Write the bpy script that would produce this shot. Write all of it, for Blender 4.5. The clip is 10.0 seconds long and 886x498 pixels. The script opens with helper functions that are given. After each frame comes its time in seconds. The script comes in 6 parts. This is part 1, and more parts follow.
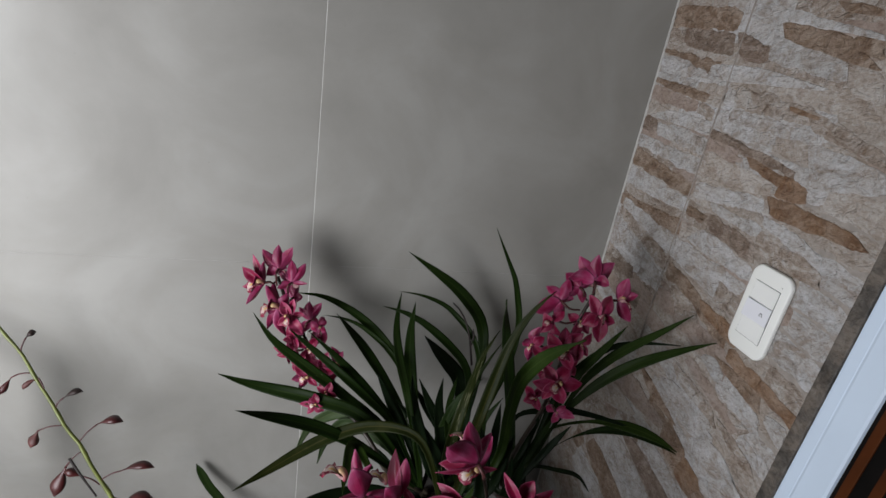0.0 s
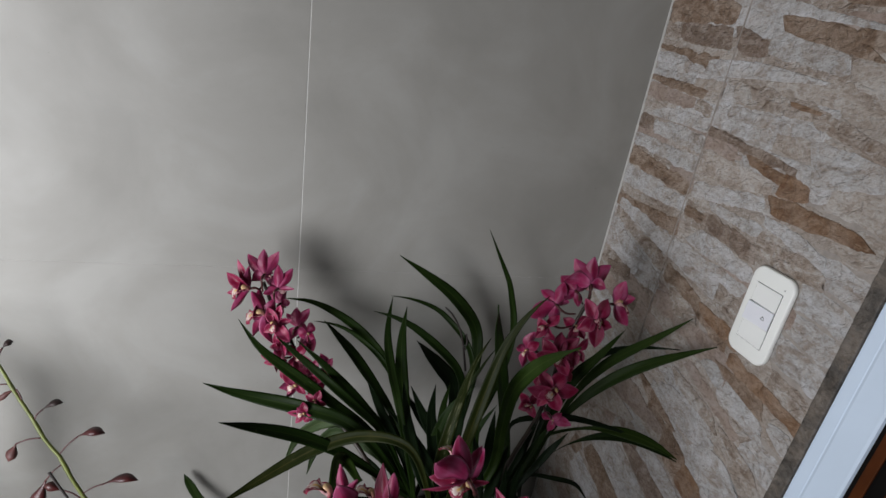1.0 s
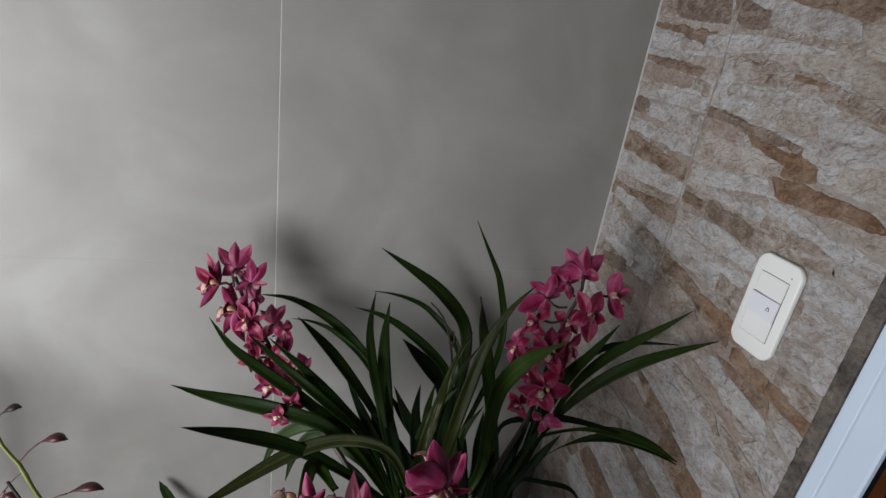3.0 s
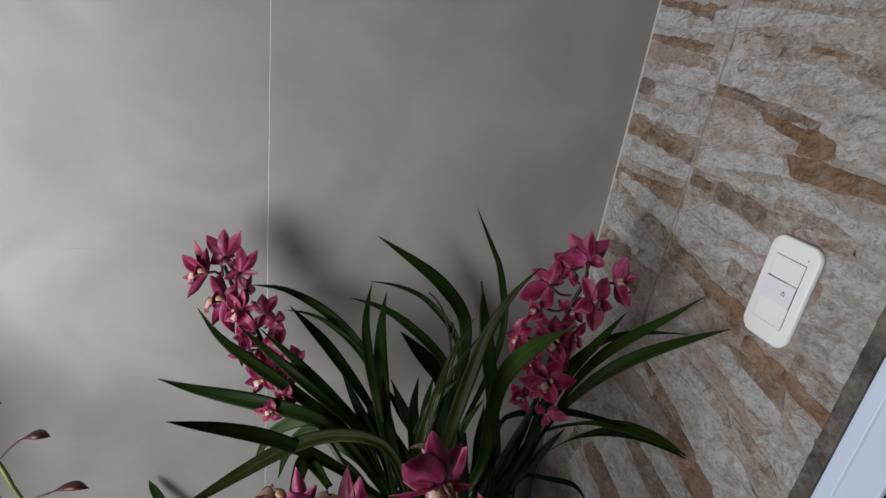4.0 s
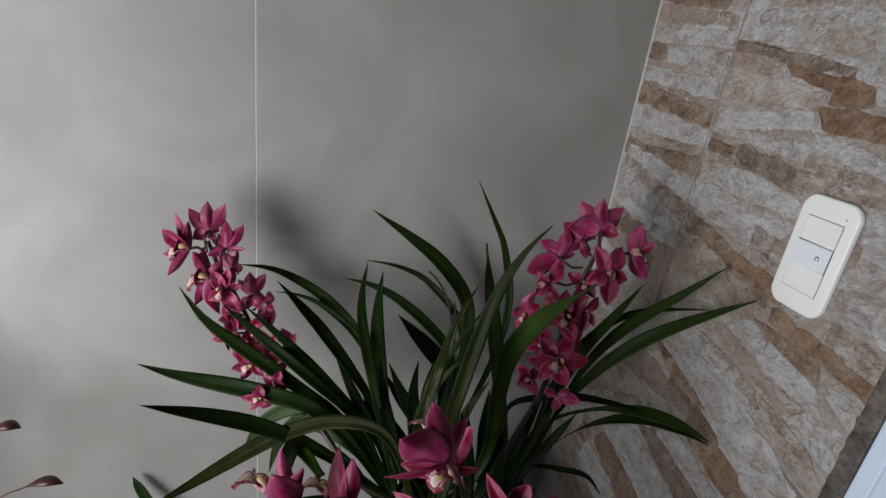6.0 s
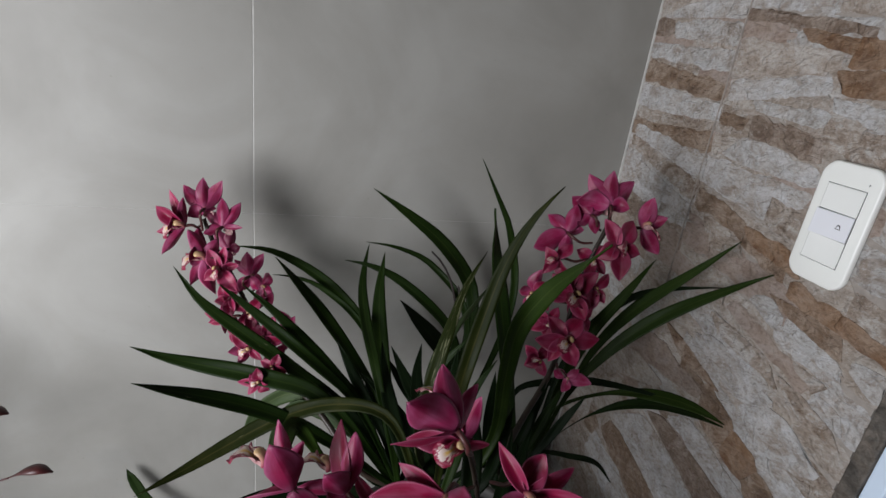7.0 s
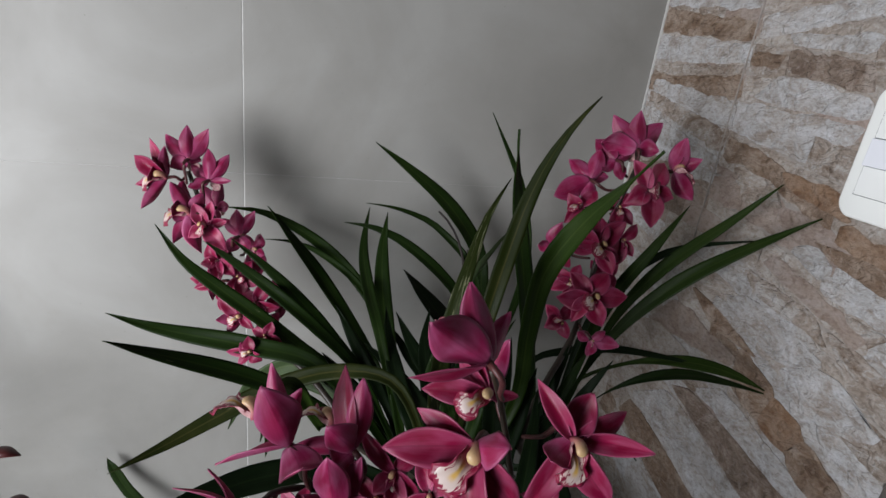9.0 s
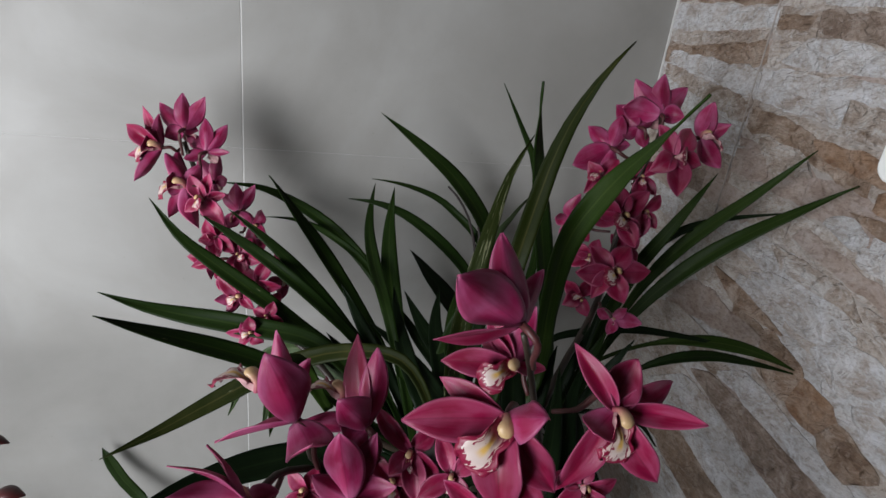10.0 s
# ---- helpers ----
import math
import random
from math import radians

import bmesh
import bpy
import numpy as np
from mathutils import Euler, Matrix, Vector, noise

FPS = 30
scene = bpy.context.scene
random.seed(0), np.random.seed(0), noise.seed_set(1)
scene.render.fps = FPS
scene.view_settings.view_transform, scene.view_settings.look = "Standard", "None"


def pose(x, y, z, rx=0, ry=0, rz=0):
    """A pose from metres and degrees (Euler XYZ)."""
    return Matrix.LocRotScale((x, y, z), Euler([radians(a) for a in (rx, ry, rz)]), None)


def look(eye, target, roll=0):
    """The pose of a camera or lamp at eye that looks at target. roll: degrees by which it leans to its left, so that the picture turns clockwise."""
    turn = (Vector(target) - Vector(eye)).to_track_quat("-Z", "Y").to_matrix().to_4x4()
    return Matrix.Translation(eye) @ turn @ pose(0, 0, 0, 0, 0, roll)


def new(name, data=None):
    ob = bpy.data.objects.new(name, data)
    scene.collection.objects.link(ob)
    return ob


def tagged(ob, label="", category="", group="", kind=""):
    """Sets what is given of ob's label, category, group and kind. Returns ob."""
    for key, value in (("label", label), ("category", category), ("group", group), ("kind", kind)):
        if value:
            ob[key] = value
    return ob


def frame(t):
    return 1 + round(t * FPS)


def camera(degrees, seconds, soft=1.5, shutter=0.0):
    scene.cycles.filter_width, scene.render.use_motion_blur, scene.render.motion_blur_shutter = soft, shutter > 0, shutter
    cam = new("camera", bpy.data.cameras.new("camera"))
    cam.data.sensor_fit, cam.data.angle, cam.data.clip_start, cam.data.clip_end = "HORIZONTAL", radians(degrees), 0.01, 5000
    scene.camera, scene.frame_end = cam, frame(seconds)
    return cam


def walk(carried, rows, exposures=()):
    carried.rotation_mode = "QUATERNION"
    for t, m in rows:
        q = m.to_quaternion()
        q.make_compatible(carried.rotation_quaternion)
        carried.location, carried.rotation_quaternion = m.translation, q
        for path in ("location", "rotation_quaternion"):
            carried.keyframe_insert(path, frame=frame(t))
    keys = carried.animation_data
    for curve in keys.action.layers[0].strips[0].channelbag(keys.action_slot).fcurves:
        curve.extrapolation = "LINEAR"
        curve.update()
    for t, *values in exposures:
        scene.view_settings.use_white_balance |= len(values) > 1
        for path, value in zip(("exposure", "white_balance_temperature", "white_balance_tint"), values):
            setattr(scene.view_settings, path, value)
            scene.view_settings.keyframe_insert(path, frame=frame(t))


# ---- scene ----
# x runs along the grey wall, y towards it, z up, the floor at GROUND; the room's corner is at x = y = 0
cam = camera(80.0, 10.0)
# seconds, eye, pitch, roll, yaw
PATH = [
    (0.0, -0.6201, -0.9079, 1.2256, -22.143, 9.516, -16.473),
    (0.5, -0.6108, -0.8906, 1.2126, -21.968, 9.205, -16.641),
    (1.0, -0.6022, -0.8848, 1.2216, -22.107, 9.109, -16.667),
    (1.5, -0.5959, -0.8757, 1.2344, -22.333, 9.180, -16.802),
    (2.0, -0.5824, -0.8655, 1.2221, -22.280, 9.063, -16.808),
    (2.5, -0.5705, -0.8596, 1.2063, -21.996, 8.690, -16.565),
    (4.0, -0.5540, -0.8301, 1.1622, -21.981, 8.361, -16.831),
    (4.5, -0.5472, -0.8206, 1.1477, -21.722, 8.226, -16.812),
    (5.0, -0.5433, -0.8145, 1.1424, -21.910, 8.109, -16.799),
    (5.5, -0.5405, -0.8059, 1.1258, -21.821, 7.904, -16.773),
    (7.0, -0.5391, -0.7895, 1.0612, -21.037, 7.620, -16.893),
    (7.5, -0.5418, -0.7856, 1.0441, -20.809, 7.447, -16.993),
    (8.0, -0.5403, -0.7769, 1.0217, -20.563, 7.401, -17.244),
    (8.5, -0.5420, -0.7635, 1.0023, -20.437, 7.456, -17.412),
    (9.0, -0.5385, -0.7531, 0.9788, -20.225, 7.240, -17.439),
    (9.5, -0.5389, -0.7422, 0.9587, -20.238, 7.149, -17.535),
    (10.0, -0.5423, -0.7290, 0.9434, -20.617, 7.074, -17.649),
]
EXPOSURES = [(0.0, -0.08, 6500, 10), (5.7, -0.05, 6500, 10), (6.8, 0.05, 6480, 10), (8.0, 0.18, 6430, 10), (10.0, 0.27, 6350, 10)]
walk(cam, [(t, pose(x, y, z, 90 + pitch, 0, yaw) @ pose(0, 0, 0, 0, 0, roll)) for t, x, y, z, pitch, roll, yaw in PATH], EXPOSURES)

# ---- light: daylight from a window in the wall across from the grey tiles ----
world = bpy.data.worlds.new("world")
scene.world = world
world.use_nodes = True
nt = world.node_tree
sky = nt.nodes.new("ShaderNodeTexSky")
sky.sky_type, sky.sun_disc = "NISHITA", False
sky.sun_elevation, sky.sun_rotation = radians(38), radians(200)
nt.links.new(sky.outputs["Color"], nt.nodes["Background"].inputs["Color"])
nt.nodes["Background"].inputs["Strength"].default_value = 0.10

WINDOW = (-2.61, -1.37, 0.18, 1.32)      # x from, x to, z from, z to, in the wall across from the grey tiles
SOUTH, WEST, TOP, GROUND, LINTEL = -1.32, -2.9, 2.3, -0.35, 1.76


def window_light(name, centre, target, w, h, power, colour):
    data = bpy.data.lights.new(name, "AREA")
    data.shape, data.size, data.size_y, data.energy, data.color = "RECTANGLE", w, h, power, colour
    ob = new(name, data)
    ob.matrix_world = look(centre, target)
    return ob


window_light("window_daylight", (-1.99, SOUTH - 0.03, 0.75), (-1.99, 0.0, 0.75), 1.22, 1.12, 73.0, (0.937, 0.955, 1.0))


# ---- materials ----
def material(name, rough=0.5, metal=0.0):
    mat = bpy.data.materials.new(name)
    mat.use_nodes = True
    bsdf = mat.node_tree.nodes["Principled BSDF"]
    bsdf.inputs["Roughness"].default_value = rough
    bsdf.inputs["Metallic"].default_value = metal
    return mat, mat.node_tree, bsdf


def node(tree, kind, **values):
    n = tree.nodes.new(kind)
    for key, value in values.items():
        n.inputs[key].default_value = value
    return n


def ramp(tree, source, *stops):
    n = tree.nodes.new("ShaderNodeValToRGB")
    while len(n.color_ramp.elements) < len(stops):
        n.color_ramp.elements.new(0.5)
    for e, (at, c) in zip(n.color_ramp.elements, stops):
        e.position, e.color = at, (*c, 1)
    tree.links.new(source, n.inputs["Fac"])
    return n.outputs["Color"]


def noise_of(tree, vector, scale, detail=4.0, rough=0.55, distortion=0.0):
    n = node(tree, "ShaderNodeTexNoise", Scale=scale, Detail=detail, Roughness=rough, Distortion=distortion)
    tree.links.new(vector, n.inputs["Vector"])
    return n.outputs["Fac"]


def mixed(tree, fac, a, b, blend="MIX"):
    n = tree.nodes.new("ShaderNodeMix")
    n.data_type, n.blend_type = "RGBA", blend
    for key, v in ((0, fac), (6, a), (7, b)):
        if hasattr(v, "is_linked"):
            tree.links.new(v, n.inputs[key])
        else:
            n.inputs[key].default_value = v if key == 0 else (*v, 1)
    return n.outputs[2]


def bump(tree, bsdf, height, strength, distance):
    n = node(tree, "ShaderNodeBump", Strength=strength, Distance=distance)
    tree.links.new(height, n.inputs["Height"])
    tree.links.new(n.outputs["Normal"], bsdf.inputs["Normal"])


def coords(tree, which="Object"):
    return tree.nodes.new("ShaderNodeTexCoord").outputs[which]


def world_place(tree):
    return tree.nodes.new("ShaderNodeNewGeometry").outputs["Position"]


def maths(tree, op, a, b=0.0):
    n = tree.nodes.new("ShaderNodeMath")
    n.operation = op
    for i, v in enumerate((a, b)):
        if hasattr(v, "is_linked"):
            tree.links.new(v, n.inputs[i])
        else:
            n.inputs[i].default_value = v
    return n.outputs[0]


def shifted(tree, vector, info):
    """The vector moved by a different amount on each object."""
    moved = tree.nodes.new("ShaderNodeVectorMath")
    moved.operation = "MULTIPLY_ADD"
    tree.links.new(info.outputs["Random"], moved.inputs[0])
    moved.inputs[1].default_value = (17.0, 29.0, 5.0)
    tree.links.new(vector, moved.inputs[2])
    return moved.outputs[0]


def porcelain_material():
    mat, tree, bsdf = material("grey_porcelain", 0.5)
    bsdf.inputs["Specular IOR Level"].default_value = 0.35
    p = world_place(tree)
    big = ramp(tree, noise_of(tree, p, 4.2, 5, 0.55, 0.6), (0.32, (0.2279, 0.2204, 0.2022)), (0.5, (0.2562, 0.2486, 0.2295)), (0.66, (0.2916, 0.2852, 0.2664)))
    small = ramp(tree, noise_of(tree, p, 16, 6, 0.7), (0.35, (0.90, 0.90, 0.90)), (0.7, (1.0, 1.0, 1.0)))
    specks = ramp(tree, noise_of(tree, p, 220, 2, 0.5), (0.235, (0.80, 0.79, 0.77)), (0.27, (1, 1, 1)))
    tree.links.new(mixed(tree, 1.0, mixed(tree, 0.4, big, small, "MULTIPLY"), specks, "MULTIPLY"), bsdf.inputs["Base Color"])
    r = ramp(tree, noise_of(tree, p, 9, 5), (0.3, (0.46, 0.46, 0.46)), (0.7, (0.62, 0.62, 0.62)))
    tree.links.new(r, bsdf.inputs["Roughness"])
    bump(tree, bsdf, noise_of(tree, p, 140, 3), 0.05, 0.001)
    return mat


def plain(name, colour, rough=0.6, vary=0.12, scale=30.0, grain=0.0005, metal=0.0):
    mat, tree, bsdf = material(name, rough, metal)
    p = coords(tree)
    lo = tuple(c * (1 - vary) for c in colour)
    hi = tuple(min(1.0, c * (1 + vary)) for c in colour)
    tree.links.new(ramp(tree, noise_of(tree, p, scale, 5), (0.3, lo), (0.7, hi)), bsdf.inputs["Base Color"])
    bump(tree, bsdf, noise_of(tree, p, scale * 6, 4), 0.3, grain)
    return mat


def stone_material(name, dark, mid, light, relief=0.5):
    """Riven stone strip: blotches, fine veins and a rough split face, a little different on each strip."""
    mat, tree, bsdf = material(name, 0.62)
    info = tree.nodes.new("ShaderNodeObjectInfo")
    shift = tree.nodes.new("ShaderNodeVectorMath")
    shift.operation = "MULTIPLY_ADD"
    tree.links.new(info.outputs["Random"], shift.inputs[0])
    shift.inputs[1].default_value = (7.0, 13.0, 5.0)
    tree.links.new(world_place(tree), shift.inputs[2])
    stretch = tree.nodes.new("ShaderNodeMapping")
    stretch.inputs["Scale"].default_value = (1.0, 0.75, 1.15)
    tree.links.new(shift.outputs[0], stretch.inputs["Vector"])
    p = stretch.outputs[0]
    blot = noise_of(tree, p, 26, 9, 0.70, 1.4)
    base = ramp(tree, blot, (0.35, dark), (0.5, mid), (0.66, light))
    tone = ramp(tree, info.outputs["Random"], (0.0, (0.92, 0.91, 0.90)), (1.0, (1.08, 1.075, 1.08)))
    base = mixed(tree, 1.0, base, tone, "MULTIPLY")
    # a warm wash runs over all the strips alike
    wash = ramp(tree, noise_of(tree, world_place(tree), 30, 6, 0.65, 0.8), (0.42, (0, 0, 0)), (0.62, (1, 1, 1)))
    base = mixed(tree, maths(tree, "MULTIPLY", wash, 0.30), base, (0.41, 0.338, 0.278))
    # the split face breaks into small lumps with short curved crevices between them
    lumps = noise_of(tree, p, 58, 3, 0.5, 0.9)
    ridge = maths(tree, "ABSOLUTE", maths(tree, "SUBTRACT", lumps, 0.5))
    crack = ramp(tree, ridge, (0.0, (0.80, 0.74, 0.68)), (0.03, (0.92, 0.89, 0.86)), (0.10, (1.0, 1.0, 1.0)))
    where = ramp(tree, noise_of(tree, p, 38, 3), (0.50, (0.0, 0.0, 0.0)), (0.66, (0.5, 0.5, 0.5)))
    base = mixed(tree, where, base, crack, "MULTIPLY")
    pale = ramp(tree, noise_of(tree, p, 105, 6, 0.65, 1.5), (0.54, (0, 0, 0)), (0.66, (1, 1, 1)))
    base = mixed(tree, maths(tree, "MULTIPLY", pale, 0.6), base, light)
    speck = ramp(tree, noise_of(tree, p, 210, 4, 0.65), (0.38, (0.52, 0.45, 0.38)), (0.50, (1, 1, 1)))
    base = mixed(tree, 0.5, base, speck, "MULTIPLY")
    tree.links.new(base, bsdf.inputs["Base Color"])
    height = maths(tree, "ADD", lumps, maths(tree, "ADD", maths(tree, "MULTIPLY", noise_of(tree, p, 150, 5, 0.6, 0.8), 0.55), maths(tree, "MULTIPLY", ramp(tree, ridge, (0.0, (0, 0, 0)), (0.10, (1, 1, 1))), 0.14)))
    bump(tree, bsdf, height, min(1.0, relief * 1.6), 0.0062)
    return mat


def petal_material(name, deep, mid, pale):
    """Waxy orchid petal: length-wise veins, paler rim and base. The u of the map runs along the petal, v across it."""
    mat, tree, bsdf = material(name, 0.42)
    bsdf.inputs["Specular IOR Level"].default_value = 0.4
    bsdf.inputs["Sheen Weight"].default_value = 0.04
    bsdf.inputs["Sheen Roughness"].default_value = 0.45
    bsdf.inputs["Sheen Tint"].default_value = (0.95, 0.72, 0.98, 1)
    uv = tree.nodes.new("ShaderNodeUVMap").outputs["UV"]
    sep = tree.nodes.new("ShaderNodeSeparateXYZ")
    tree.links.new(uv, sep.inputs[0])
    squeeze = tree.nodes.new("ShaderNodeMapping")
    squeeze.inputs["Scale"].default_value = (1.2, 16.0, 1.0)
    tree.links.new(uv, squeeze.inputs["Vector"])
    info = tree.nodes.new("ShaderNodeObjectInfo")
    veins = noise_of(tree, shifted(tree, squeeze.outputs[0], info), 1.6, 4, 0.6)
    along = ramp(tree, sep.outputs["X"], (0.0, pale), (0.20, mid), (0.62, deep), (0.90, mid), (1.0, pale))
    base = mixed(tree, 0.5, along, ramp(tree, veins, (0.33, deep), (0.68, mid)))
    # soft blushes across the veins
    blush = ramp(tree, noise_of(tree, shifted(tree, uv, info), 2.4, 3, 0.5), (0.42, (0, 0, 0)), (0.72, (1, 1, 1)))
    base = mixed(tree, maths(tree, "MULTIPLY", blush, 0.55), base, pale)
    aside = maths(tree, "ABSOLUTE", maths(tree, "SUBTRACT", sep.outputs["Y"], 0.5))
    edge = ramp(tree, aside, (0.30, (0, 0, 0)), (0.46, (0.45, 0.45, 0.45)), (0.5, (1, 1, 1)))
    base = mixed(tree, maths(tree, "MULTIPLY", edge, 0.55), base, pale)
    vein = ramp(tree, aside, (0.006, (0.50, 0.42, 0.45)), (0.035, (1, 1, 1)))
    base = mixed(tree, 0.45, base, vein, "MULTIPLY")
    tone = ramp(tree, info.outputs["Random"], (0.0, (0.78, 0.72, 0.76)), (0.6, (1.0, 1.0, 1.0)), (1.0, (1.25, 1.5, 1.35)))
    base = mixed(tree, 1.0, base, tone, "MULTIPLY")
    tree.links.new(base, bsdf.inputs["Base Color"])
    bump(tree, bsdf, veins, 0.25, 0.0006)
    # thin petals let some light through
    glow = tree.nodes.new("ShaderNodeBsdfTranslucent")
    tree.links.new(mixed(tree, 0.4, base, pale), glow.inputs["Color"])
    blend = node(tree, "ShaderNodeMixShader", Fac=0.24)
    tree.links.new(bsdf.outputs[0], blend.inputs[1])
    tree.links.new(glow.outputs[0], blend.inputs[2])
    tree.links.new(blend.outputs[0], tree.nodes["Material Output"].inputs["Surface"])
    return mat


def lip_material():
    """Cream lip with a crimson rim, crimson blotches that run inwards and a yellow crest."""
    mat, tree, bsdf = material("orchid_lip", 0.45)
    uv = tree.nodes.new("ShaderNodeUVMap").outputs["UV"]
    sep = tree.nodes.new("ShaderNodeSeparateXYZ")
    tree.links.new(uv, sep.inputs[0])
    across = maths(tree, "ABSOLUTE", maths(tree, "MULTIPLY", maths(tree, "SUBTRACT", sep.outputs["Y"], 0.5), 2.0))
    info = tree.nodes.new("ShaderNodeObjectInfo")
    moved = shifted(tree, uv, info)
    spread = tree.nodes.new("ShaderNodeMapping")
    spread.inputs["Scale"].default_value = (0.75, 1.3, 1.0)
    tree.links.new(moved, spread.inputs["Vector"])
    blot = noise_of(tree, spread.outputs[0], 8.5, 2, 0.45, 0.8)
    # distance from the middle of the round lobe, and the side lobes further in
    u = maths(tree, "DIVIDE", maths(tree, "SUBTRACT", sep.outputs["X"], 0.64), 0.36)
    lobe = maths(tree, "SQRT", maths(tree, "ADD", maths(tree, "MULTIPLY", u, u), maths(tree, "MULTIPLY", across, across)))
    tip = maths(tree, "MAXIMUM", across, maths(tree, "MULTIPLY", lobe, ramp(tree, sep.outputs["X"], (0.60, (0, 0, 0)), (0.70, (1, 1, 1)))))
    level = maths(tree, "ADD", tip, maths(tree, "MULTIPLY", maths(tree, "SUBTRACT", blot, 0.5), 2.0))
    red = ramp(tree, level, (0.54, (0, 0, 0)), (0.60, (1, 1, 1)))
    red = maths(tree, "MAXIMUM", red, ramp(tree, tip, (0.86, (0, 0, 0)), (0.92, (1, 1, 1))))
    crest = ramp(tree, across, (0.08, (0.55, 0.3333, 0.08333)), (0.24, (0.5333, 0.4167, 0.3583)))
    mid = mixed(tree, ramp(tree, sep.outputs["X"], (0.58, (0, 0, 0)), (0.70, (1, 1, 1))), crest, (0.55, 0.4417, 0.4))
    flush = mixed(tree, ramp(tree, sep.outputs["X"], (0.18, (1, 1, 1)), (0.42, (0, 0, 0))), mid, (0.4, 0.1167, 0.1583))
    tree.links.new(mixed(tree, red, flush, (0.20, 0.006, 0.035)), bsdf.inputs["Base Color"])
    return mat


def column_material():
    """The column: flushed with pink at its foot, cream and yellow towards the cap."""
    mat, tree, bsdf = material("cream_column", 0.42)
    sep = tree.nodes.new("ShaderNodeSeparateXYZ")
    tree.links.new(tree.nodes.new("ShaderNodeUVMap").outputs["UV"], sep.inputs[0])
    base = ramp(tree, sep.outputs["X"], (0.05, (0.28, 0.04, 0.08)), (0.40, (0.44, 0.19, 0.16)), (0.72, (0.48, 0.30, 0.165)), (1.0, (0.52, 0.36, 0.175)))
    freckles = ramp(tree, noise_of(tree, coords(tree), 900, 3), (0.34, (0.62, 0.40, 0.38)), (0.46, (1, 1, 1)))
    tree.links.new(mixed(tree, 0.25, base, freckles, "MULTIPLY"), bsdf.inputs["Base Color"])
    return mat


def leaf_material(name, dark, light, rib, scarred=0.735):
    """Strap leaf: fine lines along it, a paler midrib, dull patches."""
    mat, tree, bsdf = material(name, 0.45)
    bsdf.inputs["Specular IOR Level"].default_value = 0.09
    uv = tree.nodes.new("ShaderNodeUVMap").outputs["UV"]
    sep = tree.nodes.new("ShaderNodeSeparateXYZ")
    tree.links.new(uv, sep.inputs[0])
    squeeze = tree.nodes.new("ShaderNodeMapping")
    squeeze.inputs["Scale"].default_value = (2.5, 26.0, 1.0)
    tree.links.new(uv, squeeze.inputs["Vector"])
    info = tree.nodes.new("ShaderNodeObjectInfo")
    lines = noise_of(tree, squeeze.outputs[0], 1.5, 4, 0.6)
    base = ramp(tree, lines, (0.3, dark), (0.7, light))
    blot = noise_of(tree, coords(tree), 26, 5, 0.6)
    base = mixed(tree, maths(tree, "MULTIPLY", ramp(tree, blot, (0.5, (0, 0, 0)), (0.8, (1, 1, 1))), 0.35), base, rib)
    # a few dry scars, drawn out along the leaf
    moved = tree.nodes.new("ShaderNodeVectorMath")
    moved.operation = "MULTIPLY_ADD"
    tree.links.new(info.outputs["Random"], moved.inputs[0])
    moved.inputs[1].default_value = (31.0, 17.0, 5.0)
    tree.links.new(uv, moved.inputs[2])
    drawn = tree.nodes.new("ShaderNodeMapping")
    drawn.inputs["Scale"].default_value = (9.0, 4.0, 1.0)
    tree.links.new(moved.outputs[0], drawn.inputs["Vector"])
    scar = ramp(tree, noise_of(tree, drawn.outputs[0], 1.6, 3, 0.6), (scarred, (0, 0, 0)), (scarred + 0.025, (1, 1, 1)))
    base = mixed(tree, maths(tree, "MULTIPLY", scar, 0.8), base, (0.155, 0.16, 0.10))
    mid = maths(tree, "ABSOLUTE", maths(tree, "SUBTRACT", sep.outputs["Y"], 0.5))
    base = mixed(tree, maths(tree, "MULTIPLY", ramp(tree, mid, (0.02, (1, 1, 1)), (0.06, (0, 0, 0))), 0.45), base, rib)
    tone = ramp(tree, info.outputs["Random"], (0.0, (0.75, 0.78, 0.70)), (1.0, (1.2, 1.15, 1.1)))
    base = mixed(tree, 1.0, base, tone, "MULTIPLY")
    tree.links.new(base, bsdf.inputs["Base Color"])
    rough = ramp(tree, blot, (0.3, (0.40, 0.40, 0.40)), (0.75, (0.60, 0.60, 0.60)))
    tree.links.new(rough, bsdf.inputs["Roughness"])
    bump(tree, bsdf, lines, 0.2, 0.0006)
    return mat


